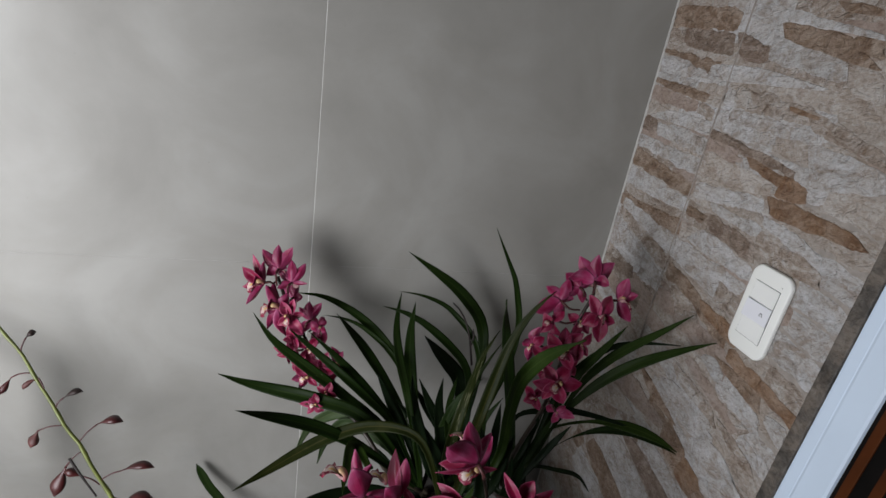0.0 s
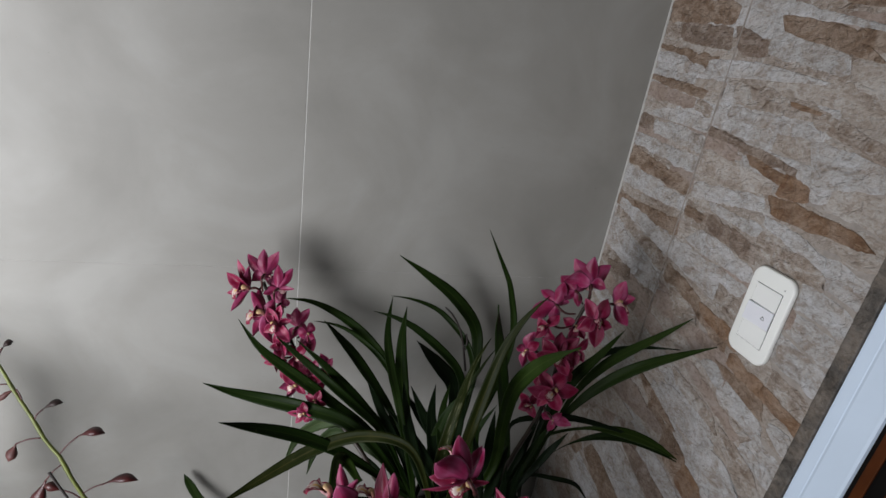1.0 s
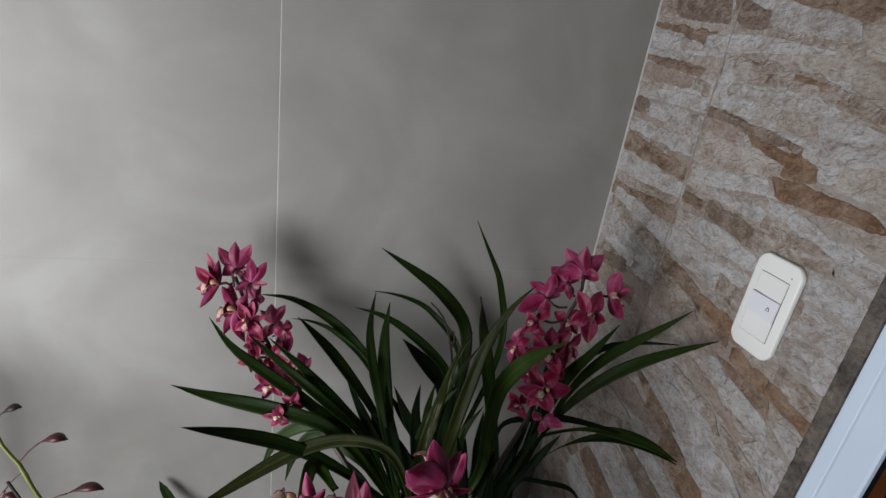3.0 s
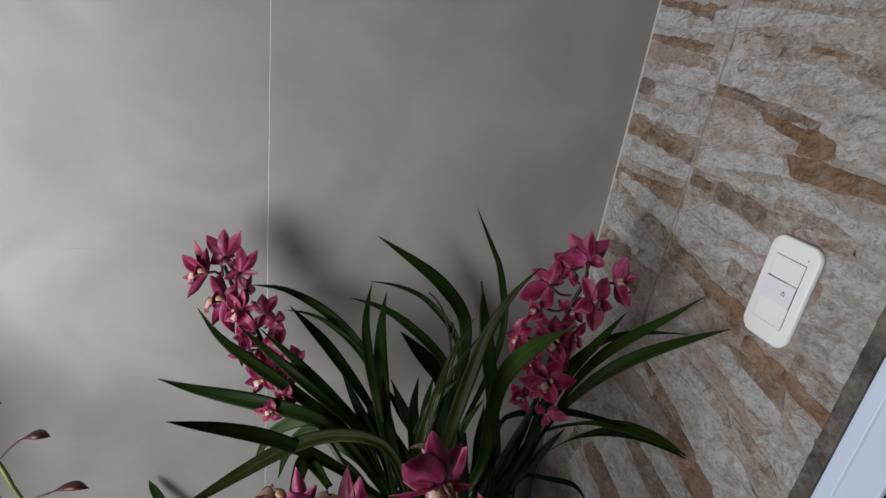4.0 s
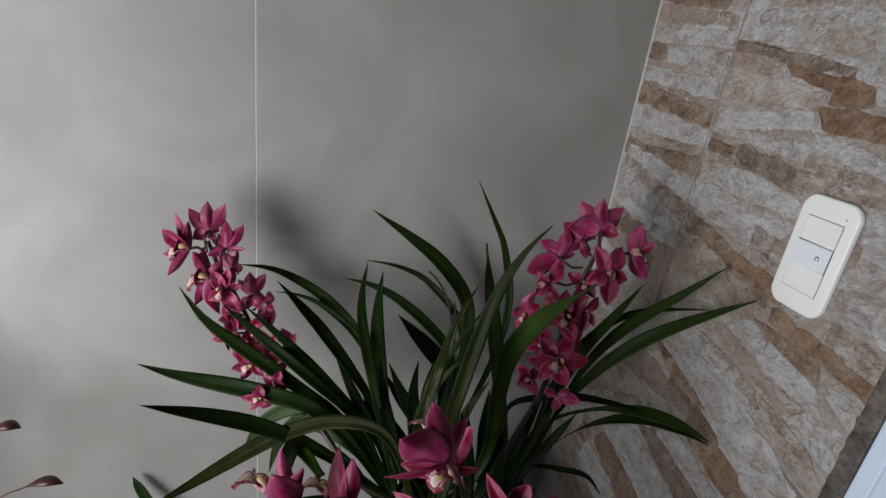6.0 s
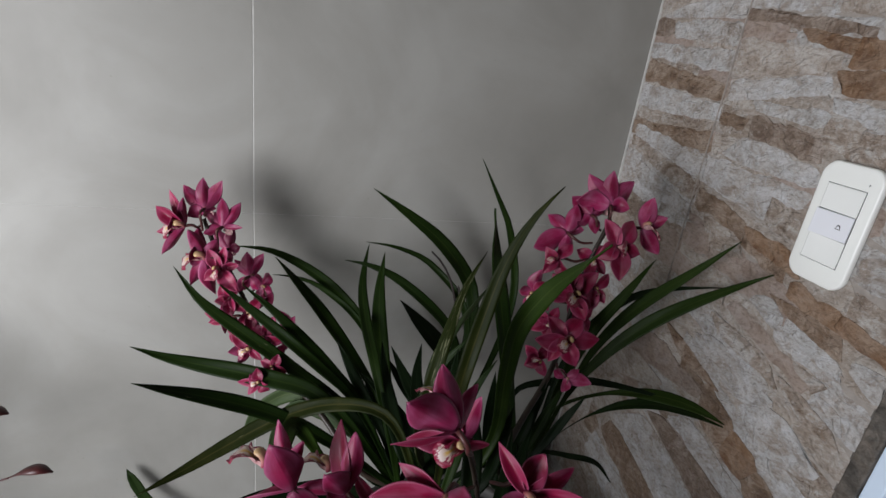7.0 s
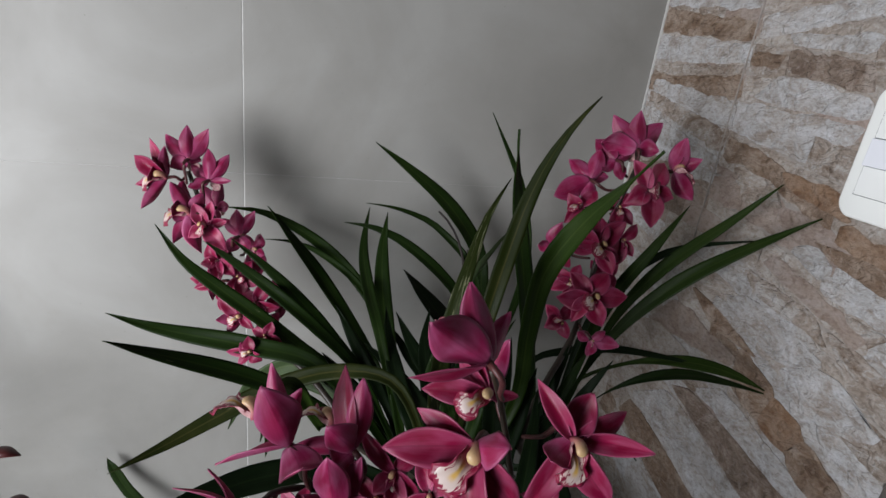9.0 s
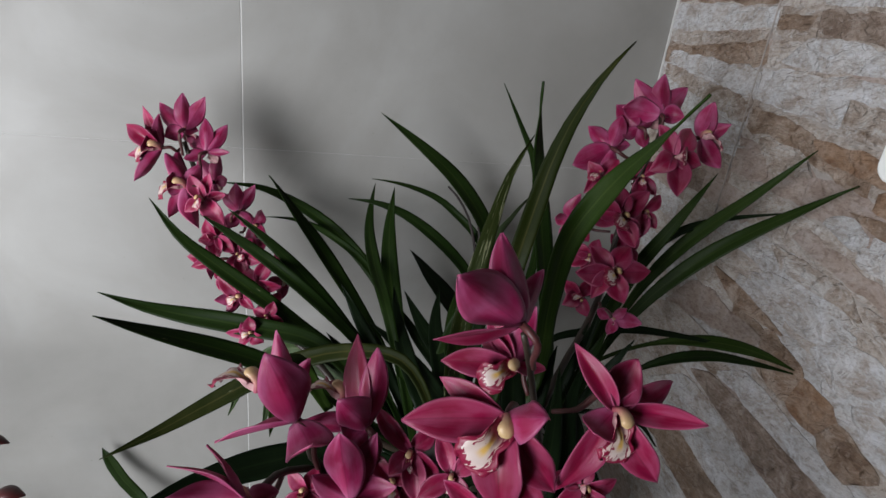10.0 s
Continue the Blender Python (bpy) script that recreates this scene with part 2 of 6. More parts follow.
PORCELAIN = porcelain_material()
GROUT = plain("pale_grout", (0.5113, 0.5035, 0.4803), 0.85, 0.1, 60, 0.0006)
PAINT = plain("grey_wall_paint", (0.07, 0.069, 0.068), 0.8, 0.04, 6)
FLOOR_TILE = plain("floor_tile", (0.07, 0.067, 0.064), 0.4, 0.12, 9)
CEILING = plain("ceiling_paint", (0.10, 0.099, 0.098), 0.85, 0.03, 5)
MORTAR = plain("stone_mortar", (0.3239, 0.2887, 0.2606), 0.9, 0.2, 80, 0.001)
STONES = {
    "white": stone_material("stone_white", (0.2676, 0.2254, 0.1937), (0.4225, 0.4155, 0.412), (0.5493, 0.5528, 0.5704)),
    "beige": stone_material("stone_beige", (0.2465, 0.1972, 0.1585), (0.3662, 0.3239, 0.2887), (0.4789, 0.4577, 0.4366)),
    "mottle": stone_material("stone_mottled", (0.1549, 0.1021, 0.0669), (0.3239, 0.2746, 0.2359), (0.507, 0.493, 0.4789), 0.75),
    "pink": stone_material("stone_pink", (0.2183, 0.1585, 0.1268), (0.2958, 0.2324, 0.2007), (0.3732, 0.3204, 0.2923), 0.3),
    "brown": stone_material("stone_brown", (0.1127, 0.0669, 0.04085), (0.2077, 0.1373, 0.09155), (0.3521, 0.2852, 0.2324), 0.6),
    "dark": stone_material("stone_dark_brown", (0.09155, 0.05986, 0.04225), (0.1831, 0.1303, 0.09859), (0.3521, 0.3028, 0.2676), 0.75),
    "rust": stone_material("stone_rust", (0.1268, 0.06197, 0.02958), (0.2077, 0.1197, 0.0669), (0.3028, 0.2113, 0.1479), 0.5),
}
JAMB_STONE = stone_material("jamb_marble", (0.04225, 0.03662, 0.03099), (0.08803, 0.07887, 0.07042), (0.1338, 0.1232, 0.1113), 0.3)
FRAME_WHITE = plain("white_coated_frame", (0.70, 0.82, 0.97), 0.35, 0.02, 12, 0.0001)
DOOR_DARK = plain("blackened_wood", (0.006, 0.005, 0.0045), 0.8, 0.3, 20)
DOOR_BROWN = plain("red_brown_wood", (0.075, 0.022, 0.007), 0.45, 0.25, 25)
for wood in (DOOR_DARK, DOOR_BROWN):
    wood.node_tree.nodes["Principled BSDF"].inputs["Specular IOR Level"].default_value = 0.08
PLATE = plain("ivory_plate", (0.93, 0.94, 0.905), 0.28, 0.015, 15, 0.00005)
PLATE_BLANK = plain("ivory_insert", (0.91, 0.92, 0.895), 0.3, 0.015, 15, 0.00005)
ROCKER = plain("cool_white_rocker", (0.84, 0.85, 0.90), 0.28, 0.015, 15, 0.00005)
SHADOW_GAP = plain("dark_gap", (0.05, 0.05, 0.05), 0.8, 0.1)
PETAL = petal_material("magenta_petal", (0.215, 0.0016, 0.028), (0.335, 0.0085, 0.068), (0.455, 0.105, 0.21))
PETAL_BACK = petal_material("mauve_petal_back", (0.225, 0.0035, 0.037), (0.335, 0.0170, 0.096), (0.47, 0.135, 0.275))
LIP = lip_material()
LIP_BACK = plain("lip_underside", (0.48, 0.272, 0.272), 0.45, 0.35, 160)
COLUMN = column_material()
LEAVES = {
    "green": leaf_material("leaf_green", (0.0042, 0.0098, 0.0018), (0.0125, 0.0285, 0.0045), (0.024, 0.042, 0.009)),
    "fresh": leaf_material("leaf_fresh", (0.0090, 0.0205, 0.0032), (0.0230, 0.0430, 0.0070), (0.038, 0.058, 0.014)),
    # near-black green for the clump's inside: shade is put into this colour
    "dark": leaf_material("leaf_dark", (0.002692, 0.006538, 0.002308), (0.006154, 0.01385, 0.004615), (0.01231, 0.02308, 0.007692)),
    "olive": leaf_material("leaf_olive", (0.0080, 0.0130, 0.0024), (0.0190, 0.0255, 0.0046), (0.066, 0.060, 0.018)),
    "scarred": leaf_material("leaf_scarred", (0.0090, 0.0140, 0.0030), (0.0190, 0.0265, 0.0060), (0.040, 0.046, 0.016), 0.60),
    "pale": leaf_material("leaf_pale", (0.03077, 0.05077, 0.02154), (0.05538, 0.08077, 0.03692), (0.08462, 0.1077, 0.05385)),
}
STEM_DARK = plain("orchid_spike_stem", (0.02615, 0.01692, 0.01077), 0.5, 0.3, 60)
STEM_GREEN = plain("yellow_green_stem", (0.1077, 0.1269, 0.02), 0.45, 0.3, 60)
PEDICEL = plain("purple_pedicel", (0.06538, 0.01692, 0.01692), 0.5, 0.3, 60)
TWIG = plain("dry_twig", (0.01385, 0.008462, 0.006923), 0.7, 0.3, 80)
BUDS = {
    "red": plain("dried_red_bud", (0.04706, 0.007059, 0.007059), 0.45, 0.35, 90, 0.0008),
    "dark": plain("dried_brown_bud", (0.01647, 0.006471, 0.005294), 0.6, 0.35, 90, 0.0008),
    "pink": plain("dried_pink_bud", (0.07647, 0.02353, 0.02059), 0.6, 0.3, 90, 0.0008),
}
POT = plain("dark_plastic_pot", (0.05, 0.045, 0.04), 0.55, 0.2, 20)
BARK = plain("bark_and_moss", (0.035, 0.028, 0.015), 0.9, 0.5, 70, 0.004)


# ---- mesh helpers ----
def mesh_of(name, verts, faces, mat, smooth=True, uvs=None):
    data = bpy.data.meshes.new(name)
    data.from_pydata([tuple(v) for v in verts], [], faces)
    if uvs is not None:
        layer = data.uv_layers.new(name="UVMap")
        for loop in data.loops:
            layer.data[loop.index].uv = uvs[loop.vertex_index]
    data.materials.append(mat)
    if smooth:
        data.polygons.foreach_set("use_smooth", [True] * len(data.polygons))
    data.update()
    return data


def held(name, data, parent=None, m=None, label=""):
    ob = new(name, data)
    if parent is not None:
        ob.parent = parent
    if m is not None:
        ob.matrix_basis = m
    return tagged(ob, label)


def part(name, bm, mat, parent=None, label="", smooth=False, m=None):
    data = bpy.data.meshes.new(name)
    bm.to_mesh(data)
    bm.free()
    data.materials.append(mat)
    if smooth:
        data.polygons.foreach_set("use_smooth", [True] * len(data.polygons))
    return held(name, data, parent, m, label)


def box_bm(x0, x1, y0, y1, z0, z1, bevel=0.0):
    bm = bmesh.new()
    bmesh.ops.create_cube(bm, size=1.0, matrix=Matrix.LocRotScale(((x0 + x1) / 2, (y0 + y1) / 2, (z0 + z1) / 2), None, (x1 - x0, y1 - y0, z1 - z0)))
    if bevel > 0:
        bmesh.ops.bevel(bm, geom=bm.edges[:], offset=bevel, segments=2, affect="EDGES", profile=0.6)
    return bm


def curve_points(pts, n):
    """Evenly spaced points of a smooth curve through pts, with its directions."""
    p = [Vector(q) for q in pts]
    gaps = [max(1e-6, (b - a).length) for a, b in zip(p, p[1:])]
    slope = [(b - a) / g for a, b, g in zip(p, p[1:], gaps)]
    tangent = [slope[0]] + [(s0 * g1 + s1 * g0) / (g0 + g1) for s0, s1, g0, g1 in zip(slope, slope[1:], gaps, gaps[1:])] + [slope[-1]]
    total, out = sum(gaps), []
    for i in range(n + 1):
        at, k = total * i / n, 0
        while k < len(gaps) - 1 and at > gaps[k]:
            at -= gaps[k]
            k += 1
        g = gaps[k]
        t = min(1.0, at / g)
        out.append((2 * t ** 3 - 3 * t * t + 1) * p[k] + (t ** 3 - 2 * t * t + t) * g * tangent[k] + (3 * t * t - 2 * t ** 3) * p[k + 1] + (t ** 3 - t * t) * g * tangent[k + 1])
    dirs = [(out[min(i + 1, n)] - out[max(i - 1, 0)]).normalized() for i in range(n + 1)]
    return out, dirs


def tube(name, pts, r0, r1, mat, parent=None, label="", n=14, sides=7, knots=0.0):
    line, dirs = curve_points(pts, n)
    verts, faces = [], []
    for i, (q, d) in enumerate(zip(line, dirs)):
        side = d.cross(Vector((0.13, 0.21, 0.97))).normalized()
        other = d.cross(side)
        r = r0 + (r1 - r0) * i / n
        if knots and i % 4 == 2:
            r *= 1 + knots
        for k in range(sides):
            a = 2 * math.pi * k / sides
            verts.append(q + r * (math.cos(a) * side + math.sin(a) * other))
    for i in range(n):
        for k in range(sides):
            a, b = i * sides + k, i * sides + (k + 1) % sides
            faces.append((a, b, b + sides, a + sides))
    faces.append(tuple(reversed(range(sides))))
    faces.append(tuple(range(n * sides, (n + 1) * sides)))
    return held(name, mesh_of(name, verts, faces, mat), parent, None, label)


def shell(grid, normals, thick, mat, name, uvs, back=None):
    """A closed thin body from a grid of points (rows along, columns across)."""
    rows, cols = len(grid), len(grid[0])
    verts = [grid[i][j] for i in range(rows) for j in range(cols)]
    verts += [grid[i][j] - normals[i][j] * thick for i in range(rows) for j in range(cols)]
    off = rows * cols
    faces = []
    for i in range(rows - 1):
        for j in range(cols - 1):
            a, b, c, d = i * cols + j, i * cols + j + 1, (i + 1) * cols + j + 1, (i + 1) * cols + j
            faces.append((a, b, c, d))
            faces.append((off + d, off + c, off + b, off + a))
    rim = [(0, j) for j in range(cols)] + [(i, cols - 1) for i in range(1, rows)] + [(rows - 1, j) for j in range(cols - 2, -1, -1)] + [(i, 0) for i in range(rows - 2, 0, -1)]
    for (i0, j0), (i1, j1) in zip(rim, rim[1:] + rim[:1]):
        a, b = i0 * cols + j0, i1 * cols + j1
        faces.append((b, a, off + a, off + b))
    data = mesh_of(name, verts, faces, mat, True, uvs + uvs)
    if back is not None:
        data.materials.append(back)
        for poly in data.polygons:
            if min(poly.vertices) >= off:
                poly.material_index = 1
    return data


# ---- the room ----
def setting(name, bm, mat, label, category):
    return tagged(part(name, bm, mat), label, category, kind="structure")


setting("floor", box_bm(WEST - 0.1, 0.9, SOUTH - 0.1, 0.1, GROUND - 0.1, GROUND), FLOOR_TILE, "grey tiled floor below the plants", "floor")
setting("ceiling", box_bm(WEST - 0.1, 0.9, SOUTH - 0.1, 0.1, TOP, TOP + 0.1), CEILING, "plain grey painted ceiling", "ceiling")
setting("wall_west", box_bm(WEST - 0.1, WEST, SOUTH, 0.0, GROUND, TOP), PAINT, "plain grey painted wall", "wall")
wx0, wx1, wz0, wz1 = WINDOW
south = box_bm(WEST, wx0, SOUTH - 0.1, SOUTH, GROUND, TOP)
for a in ((wx1, 0.9, GROUND, TOP), (wx0, wx1, GROUND, wz0), (wx0, wx1, wz1, TOP)):
    more = box_bm(a[0], a[1], SOUTH - 0.1, SOUTH, a[2], a[3])
    tmp = bpy.data.meshes.new("tmp")
    more.to_mesh(tmp)
    more.free()
    south.from_mesh(tmp)
    bpy.data.meshes.remove(tmp)
setting("wall_south", south, PAINT, "plain grey painted wall with the window", "wall")

HZ, JX = 0.7934, -0.5981          # height and place of the two joints in the grey wall
wall_north = setting("wall_north", box_bm(WEST, 0.0, 0.0004, 0.12, GROUND, TOP), GROUT, "wall of large matt grey porcelain tiles with thin pale joints", "wall")


def big_tile(x0, x1, z0, z1):
    j, k = 0.0007, 0.00012
    part("tile", box_bm(x0 + j, x1 - j, 0.0, 0.010, z0 + k, z1 - k, 0.0003), PORCELAIN, wall_north)


for x0, x1 in ((JX, -0.0012), (JX - 1.2, JX), (WEST, JX - 1.2)):
    for z0, z1 in ((GROUND, HZ), (HZ, HZ + 1.2), (HZ + 1.2, TOP)):
        big_tile(x0, x1, z0, z1)

# the stone wall, which ends in the jamb of a door
EDGE = -0.500
wall_east = setting("wall_east", box_bm(0.0003, 0.12, EDGE + 0.004, 0.0, GROUND, TOP), MORTAR, "wall clad in riven stone strips, white, beige and rust brown", "wall")


def stone_strip(kind, corners, proud, rng):
    """One strip of split stone between four (y, z) corners, the upper pair first: ragged long edges, rounded ends, a slightly bevelled face."""
    a, b, c, d = (Vector((0.0, *q)) for q in corners)
    long = max(0.012, ((b - a).length + (c - d).length) / 2)
    tall = max(0.006, ((d - a).length + (c - b).length) / 2)
    n = max(4, int(long / 0.006))
    phase = rng.uniform(0, 100)
    end = min(0.35, 0.45 * tall / long) * rng.uniform(0.5, 1.0)

    def ragged(u, side):
        at = u * long
        wide = noise.noise(Vector((at * 42, side, phase)))
        fine = noise.noise(Vector((at * 170, side + 9, phase)))
        return (0.0048 * wide + 0.0024 * fine) / tall

    def place(u, v, x):
        q = a.lerp(b, u).lerp(d.lerp(c, u), v)
        return (x, q.y, q.z)

    loop = []
    for i in range(n + 1):
        u = i / n
        round_off = 0.13 * max(0.0, 1 - u / end) ** 2 + 0.13 * max(0.0, 1 - (1 - u) / end) ** 2
        loop.append((u, 1 - round_off + ragged(u, 0.0)))
    loop += [(1 + 0.003 / long * noise.noise(Vector((f * 3, phase, 4))), f) for f in (0.66, 0.34)]
    for i in range(n, -1, -1):
        u = i / n
        round_off = 0.13 * max(0.0, 1 - u / end) ** 2 + 0.13 * max(0.0, 1 - (1 - u) / end) ** 2
        loop.append((u, round_off + ragged(u, 3.0)))
    loop += [(0.003 / long * noise.noise(Vector((f * 3, phase, 8))), f) for f in (0.34, 0.66)]
    face = -proud
    k = len(loop)
    inset = 0.0030
    verts = [place(u, v, 0.006) for u, v in loop] + [place(u, v, face + 0.0006) for u, v in loop]
    verts += [place(u + (0.5 - u) * min(0.3, inset / long), v + (0.5 - v) * min(0.3, 2 * inset / tall), face) for u, v in loop]
    faces = []
    for i in range(k):
        j = (i + 1) % k
        faces.append((j, i, k + i, k + j))
        faces.append((k + j, k + i, 2 * k + i, 2 * k + j))
    low = [2 * k + i for i in range(n + 1)]
    high = [2 * k + n + 3 + (n - i) for i in range(n + 1)]
    for i in range(n):
        faces.append((low[i + 1], low[i], high[i], high[i + 1]))
    e = 2 * k + n + 1
    faces.append((high[-1], e + 1, e, low[-1]))
    e = 2 * k + 2 * n + 4
    faces.append((low[0], e + 1, e, high[0]))
    held("stone_strip", mesh_of("stone_strip", verts, faces, STONES[kind], False), wall_east)


STRIPS = []


def patch(kind, *corners):
    """A strip whose colour sets it off from the courses round it."""
    STRIPS.append((kind, corners, 0.0013 + 0.00001 * len(STRIPS)))


J = -0.1836
patch("brown", (-0.002, 1.211), (-0.157, 1.199), (-0.148, 1.185), (-0.002, 1.198))
patch("pink", (-0.002, 1.196), (-0.133, 1.185), (-0.135, 1.166), (-0.002, 1.169))
patch("mottle", (-0.136, 1.184), (-0.176, 1.179), (-0.176, 1.161), (-0.136, 1.166))
patch("beige", (-0.002, 1.166), (-0.069, 1.161), (-0.069, 1.150), (-0.002, 1.153))
patch("white", (-0.071, 1.161), (-0.180, 1.160), (-0.184, 1.137), (-0.006, 1.141))
patch("dark", (-0.002, 1.140), (-0.041, 1.142), (-0.049, 1.114), (-0.002, 1.113))
patch("white", (-0.045, 1.137), (-0.182, 1.135), (-0.186, 1.103), (-0.049, 1.114))
patch("white", (-0.002, 1.107), (-0.183, 1.100), (-0.185, 1.072), (-0.002, 1.084))
patch("brown", (-0.004, 1.083), (-0.182, 1.059), (-0.186, 1.035), (-0.003, 1.047))
patch("white", (-0.002, 1.044), (-0.185, 1.033), (-0.188, 1.010), (-0.002, 1.007))
patch("brown", (-0.002, 0.986), (-0.184, 0.999), (-0.191, 0.968), (-0.002, 0.965))
patch("mottle", (-0.069, 1.006), (-0.184, 1.009), (-0.186, 0.995), (-0.070, 0.990))
patch("white", (-0.002, 0.963), (-0.137, 0.955), (-0.137, 0.943), (-0.002, 0.948))
patch("dark", (-0.024, 0.856), (-0.100, 0.871), (-0.112, 0.846), (-0.041, 0.833))
patch("dark", (-0.180, 1.152), (-0.357, 1.129), (-0.357, 1.118), (-0.181, 1.137))
patch("pink", (-0.179, 1.137), (-0.266, 1.124), (-0.264, 1.112), (-0.184, 1.120))
patch("rust", (-0.268, 1.128), (-0.352, 1.118), (-0.356, 1.098), (-0.282, 1.114))
patch("rust", (-0.343, 1.124), (-0.384, 1.112), (-0.388, 1.092), (-0.338, 1.086))
patch("rust", (-0.327, 1.090), (-0.459, 1.085), (-0.491, 1.068), (-0.346, 1.060))
patch("beige", (-0.184, 1.117), (-0.331, 1.106), (-0.330, 1.085), (-0.192, 1.067))
patch("white", (-0.190, 1.064), (-0.324, 1.083), (-0.333, 1.064), (-0.192, 1.038))
patch("brown", (-0.190, 1.026), (-0.238, 1.024), (-0.230, 1.006), (-0.188, 1.011))
patch("white", (-0.234, 1.045), (-0.342, 1.046), (-0.340, 1.027), (-0.243, 1.033))
patch("dark", (-0.242, 1.030), (-0.343, 1.020), (-0.352, 0.988), (-0.240, 1.006))
patch("mottle", (-0.335, 1.039), (-0.444, 1.028), (-0.456, 1.001), (-0.345, 1.006))
patch("white", (-0.336, 1.064), (-0.436, 1.046), (-0.443, 1.030), (-0.341, 1.045))
patch("white", (-0.241, 1.004), (-0.353, 0.986), (-0.356, 0.964), (-0.206, 0.971))
patch("mottle", (-0.231, 0.968), (-0.275, 0.966), (-0.275, 0.954), (-0.230, 0.954))
patch("white", (-0.208, 0.968), (-0.356, 0.960), (-0.349, 0.940), (-0.198, 0.942))
patch("brown", (-0.002, 1.332), (-0.168, 1.326), (-0.164, 1.293), (-0.006, 1.295))
patch("mottle", (-0.003, 1.293), (-0.095, 1.292), (-0.102, 1.269), (-0.006, 1.265))
patch("dark", (-0.043, 1.296), (-0.164, 1.292), (-0.175, 1.257), (-0.050, 1.266))
patch("dark", (-0.168, 1.294), (-0.249, 1.273), (-0.239, 1.251), (-0.186, 1.258))
patch("brown", (-0.003, 1.261), (-0.155, 1.248), (-0.157, 1.228), (-0.002, 1.253))
patch("white", (-0.003, 1.248), (-0.129, 1.231), (-0.128, 1.218), (-0.003, 1.226))
patch("white", (-0.242, 1.294), (-0.365, 1.266), (-0.376, 1.240), (-0.240, 1.259))
patch("brown", (-0.244, 1.310), (-0.351, 1.297), (-0.415, 1.257), (-0.261, 1.284))
patch("white", (-0.209, 1.333), (-0.395, 1.298), (-0.399, 1.291), (-0.229, 1.312))
patch("brown", (-0.356, 1.296), (-0.397, 1.295), (-0.409, 1.270), (-0.368, 1.275))
patch("brown", (-0.316, 1.335), (-0.382, 1.325), (-0.386, 1.316), (-0.335, 1.321))
patch("beige", (-0.368, 1.263), (-0.415, 1.257), (-0.434, 1.218), (-0.378, 1.235))
patch("mottle", (-0.203, 1.218), (-0.347, 1.210), (-0.355, 1.186), (-0.213, 1.188))
patch("mottle", (-0.345, 1.206), (-0.454, 1.177), (-0.463, 1.159), (-0.354, 1.181))
patch("rust", (-0.306, 1.208), (-0.361, 1.201), (-0.360, 1.193), (-0.312, 1.197))
patch("white", (-0.211, 1.186), (-0.376, 1.180), (-0.375, 1.165), (-0.209, 1.166))
patch("white", (-0.356, 1.169), (-0.464, 1.158), (-0.476, 1.133), (-0.385, 1.112))
patch("white", (-0.136, 1.245), (-0.244, 1.247), (-0.373, 1.231), (-0.132, 1.220))
patch("brown", (-0.269, 0.899), (-0.358, 0.876), (-0.359, 0.854), (-0.272, 0.879))
patch("rust", (-0.368, 0.865), (-0.503, 0.846), (-0.503, 0.828), (-0.368, 0.842))
patch("white", (-0.368, 0.814), (-0.462, 0.802), (-0.446, 0.783), (-0.374, 0.788))
patch("white", (-0.461, 0.822), (-0.498, 0.821), (-0.501, 0.792), (-0.462, 0.804))
patch("white", (-0.126, 0.883), (-0.202, 0.873), (-0.191, 0.857), (-0.118, 0.862))
patch("pink", (-0.144, 0.832), (-0.235, 0.818), (-0.234, 0.787), (-0.144, 0.800))
patch("dark", (-0.097, 0.827), (-0.150, 0.833), (-0.150, 0.800), (-0.088, 0.804))
patch("white", (-0.318, 0.768), (-0.394, 0.736), (-0.389, 0.715), (-0.311, 0.744))
patch("brown", (-0.254, 0.692), (-0.322, 0.676), (-0.323, 0.657), (-0.259, 0.671))
patch("white", (-0.249, 0.731), (-0.325, 0.710), (-0.327, 0.692), (-0.248, 0.707))
patch("brown", (-0.343, 0.840), (-0.441, 0.839), (-0.454, 0.808), (-0.379, 0.823))
patch("white", (-0.380, 0.824), (-0.455, 0.806), (-0.460, 0.789), (-0.380, 0.804))
patch("mottle", (-0.407, 0.783), (-0.452, 0.780), (-0.439, 0.763), (-0.410, 0.774))
patch("pink", (-0.311, 0.811), (-0.437, 0.769), (-0.428, 0.754), (-0.296, 0.790))
patch("white", (-0.323, 0.820), (-0.349, 0.837), (-0.382, 0.817), (-0.372, 0.800))
patch("mottle", (-0.274, 0.779), (-0.375, 0.769), (-0.404, 0.738), (-0.300, 0.752))
patch("mottle", (-0.393, 0.760), (-0.469, 0.743), (-0.490, 0.722), (-0.421, 0.728))
patch("white", (-0.439, 0.764), (-0.473, 0.762), (-0.482, 0.740), (-0.449, 0.759))
patch("white", (-0.258, 0.730), (-0.300, 0.750), (-0.416, 0.721), (-0.356, 0.691))
patch("white", (-0.356, 0.693), (-0.416, 0.721), (-0.489, 0.684), (-0.413, 0.653))
patch("brown", (-0.202, 0.721), (-0.262, 0.712), (-0.342, 0.681), (-0.255, 0.686))
patch("brown", (-0.306, 0.687), (-0.370, 0.662), (-0.367, 0.614), (-0.309, 0.628))
patch("rust", (-0.369, 0.662), (-0.421, 0.639), (-0.401, 0.602), (-0.359, 0.612))
patch("brown", (-0.419, 0.639), (-0.478, 0.611), (-0.442, 0.575), (-0.400, 0.603))
patch("pink", (-0.184, 0.691), (-0.312, 0.670), (-0.300, 0.650), (-0.136, 0.630))
patch("beige", (-0.069, 0.595), (-0.155, 0.644), (-0.249, 0.627), (-0.118, 0.570))
patch("white", (-0.304, 0.621), (-0.487, 0.572), (-0.471, 0.549), (-0.261, 0.591))
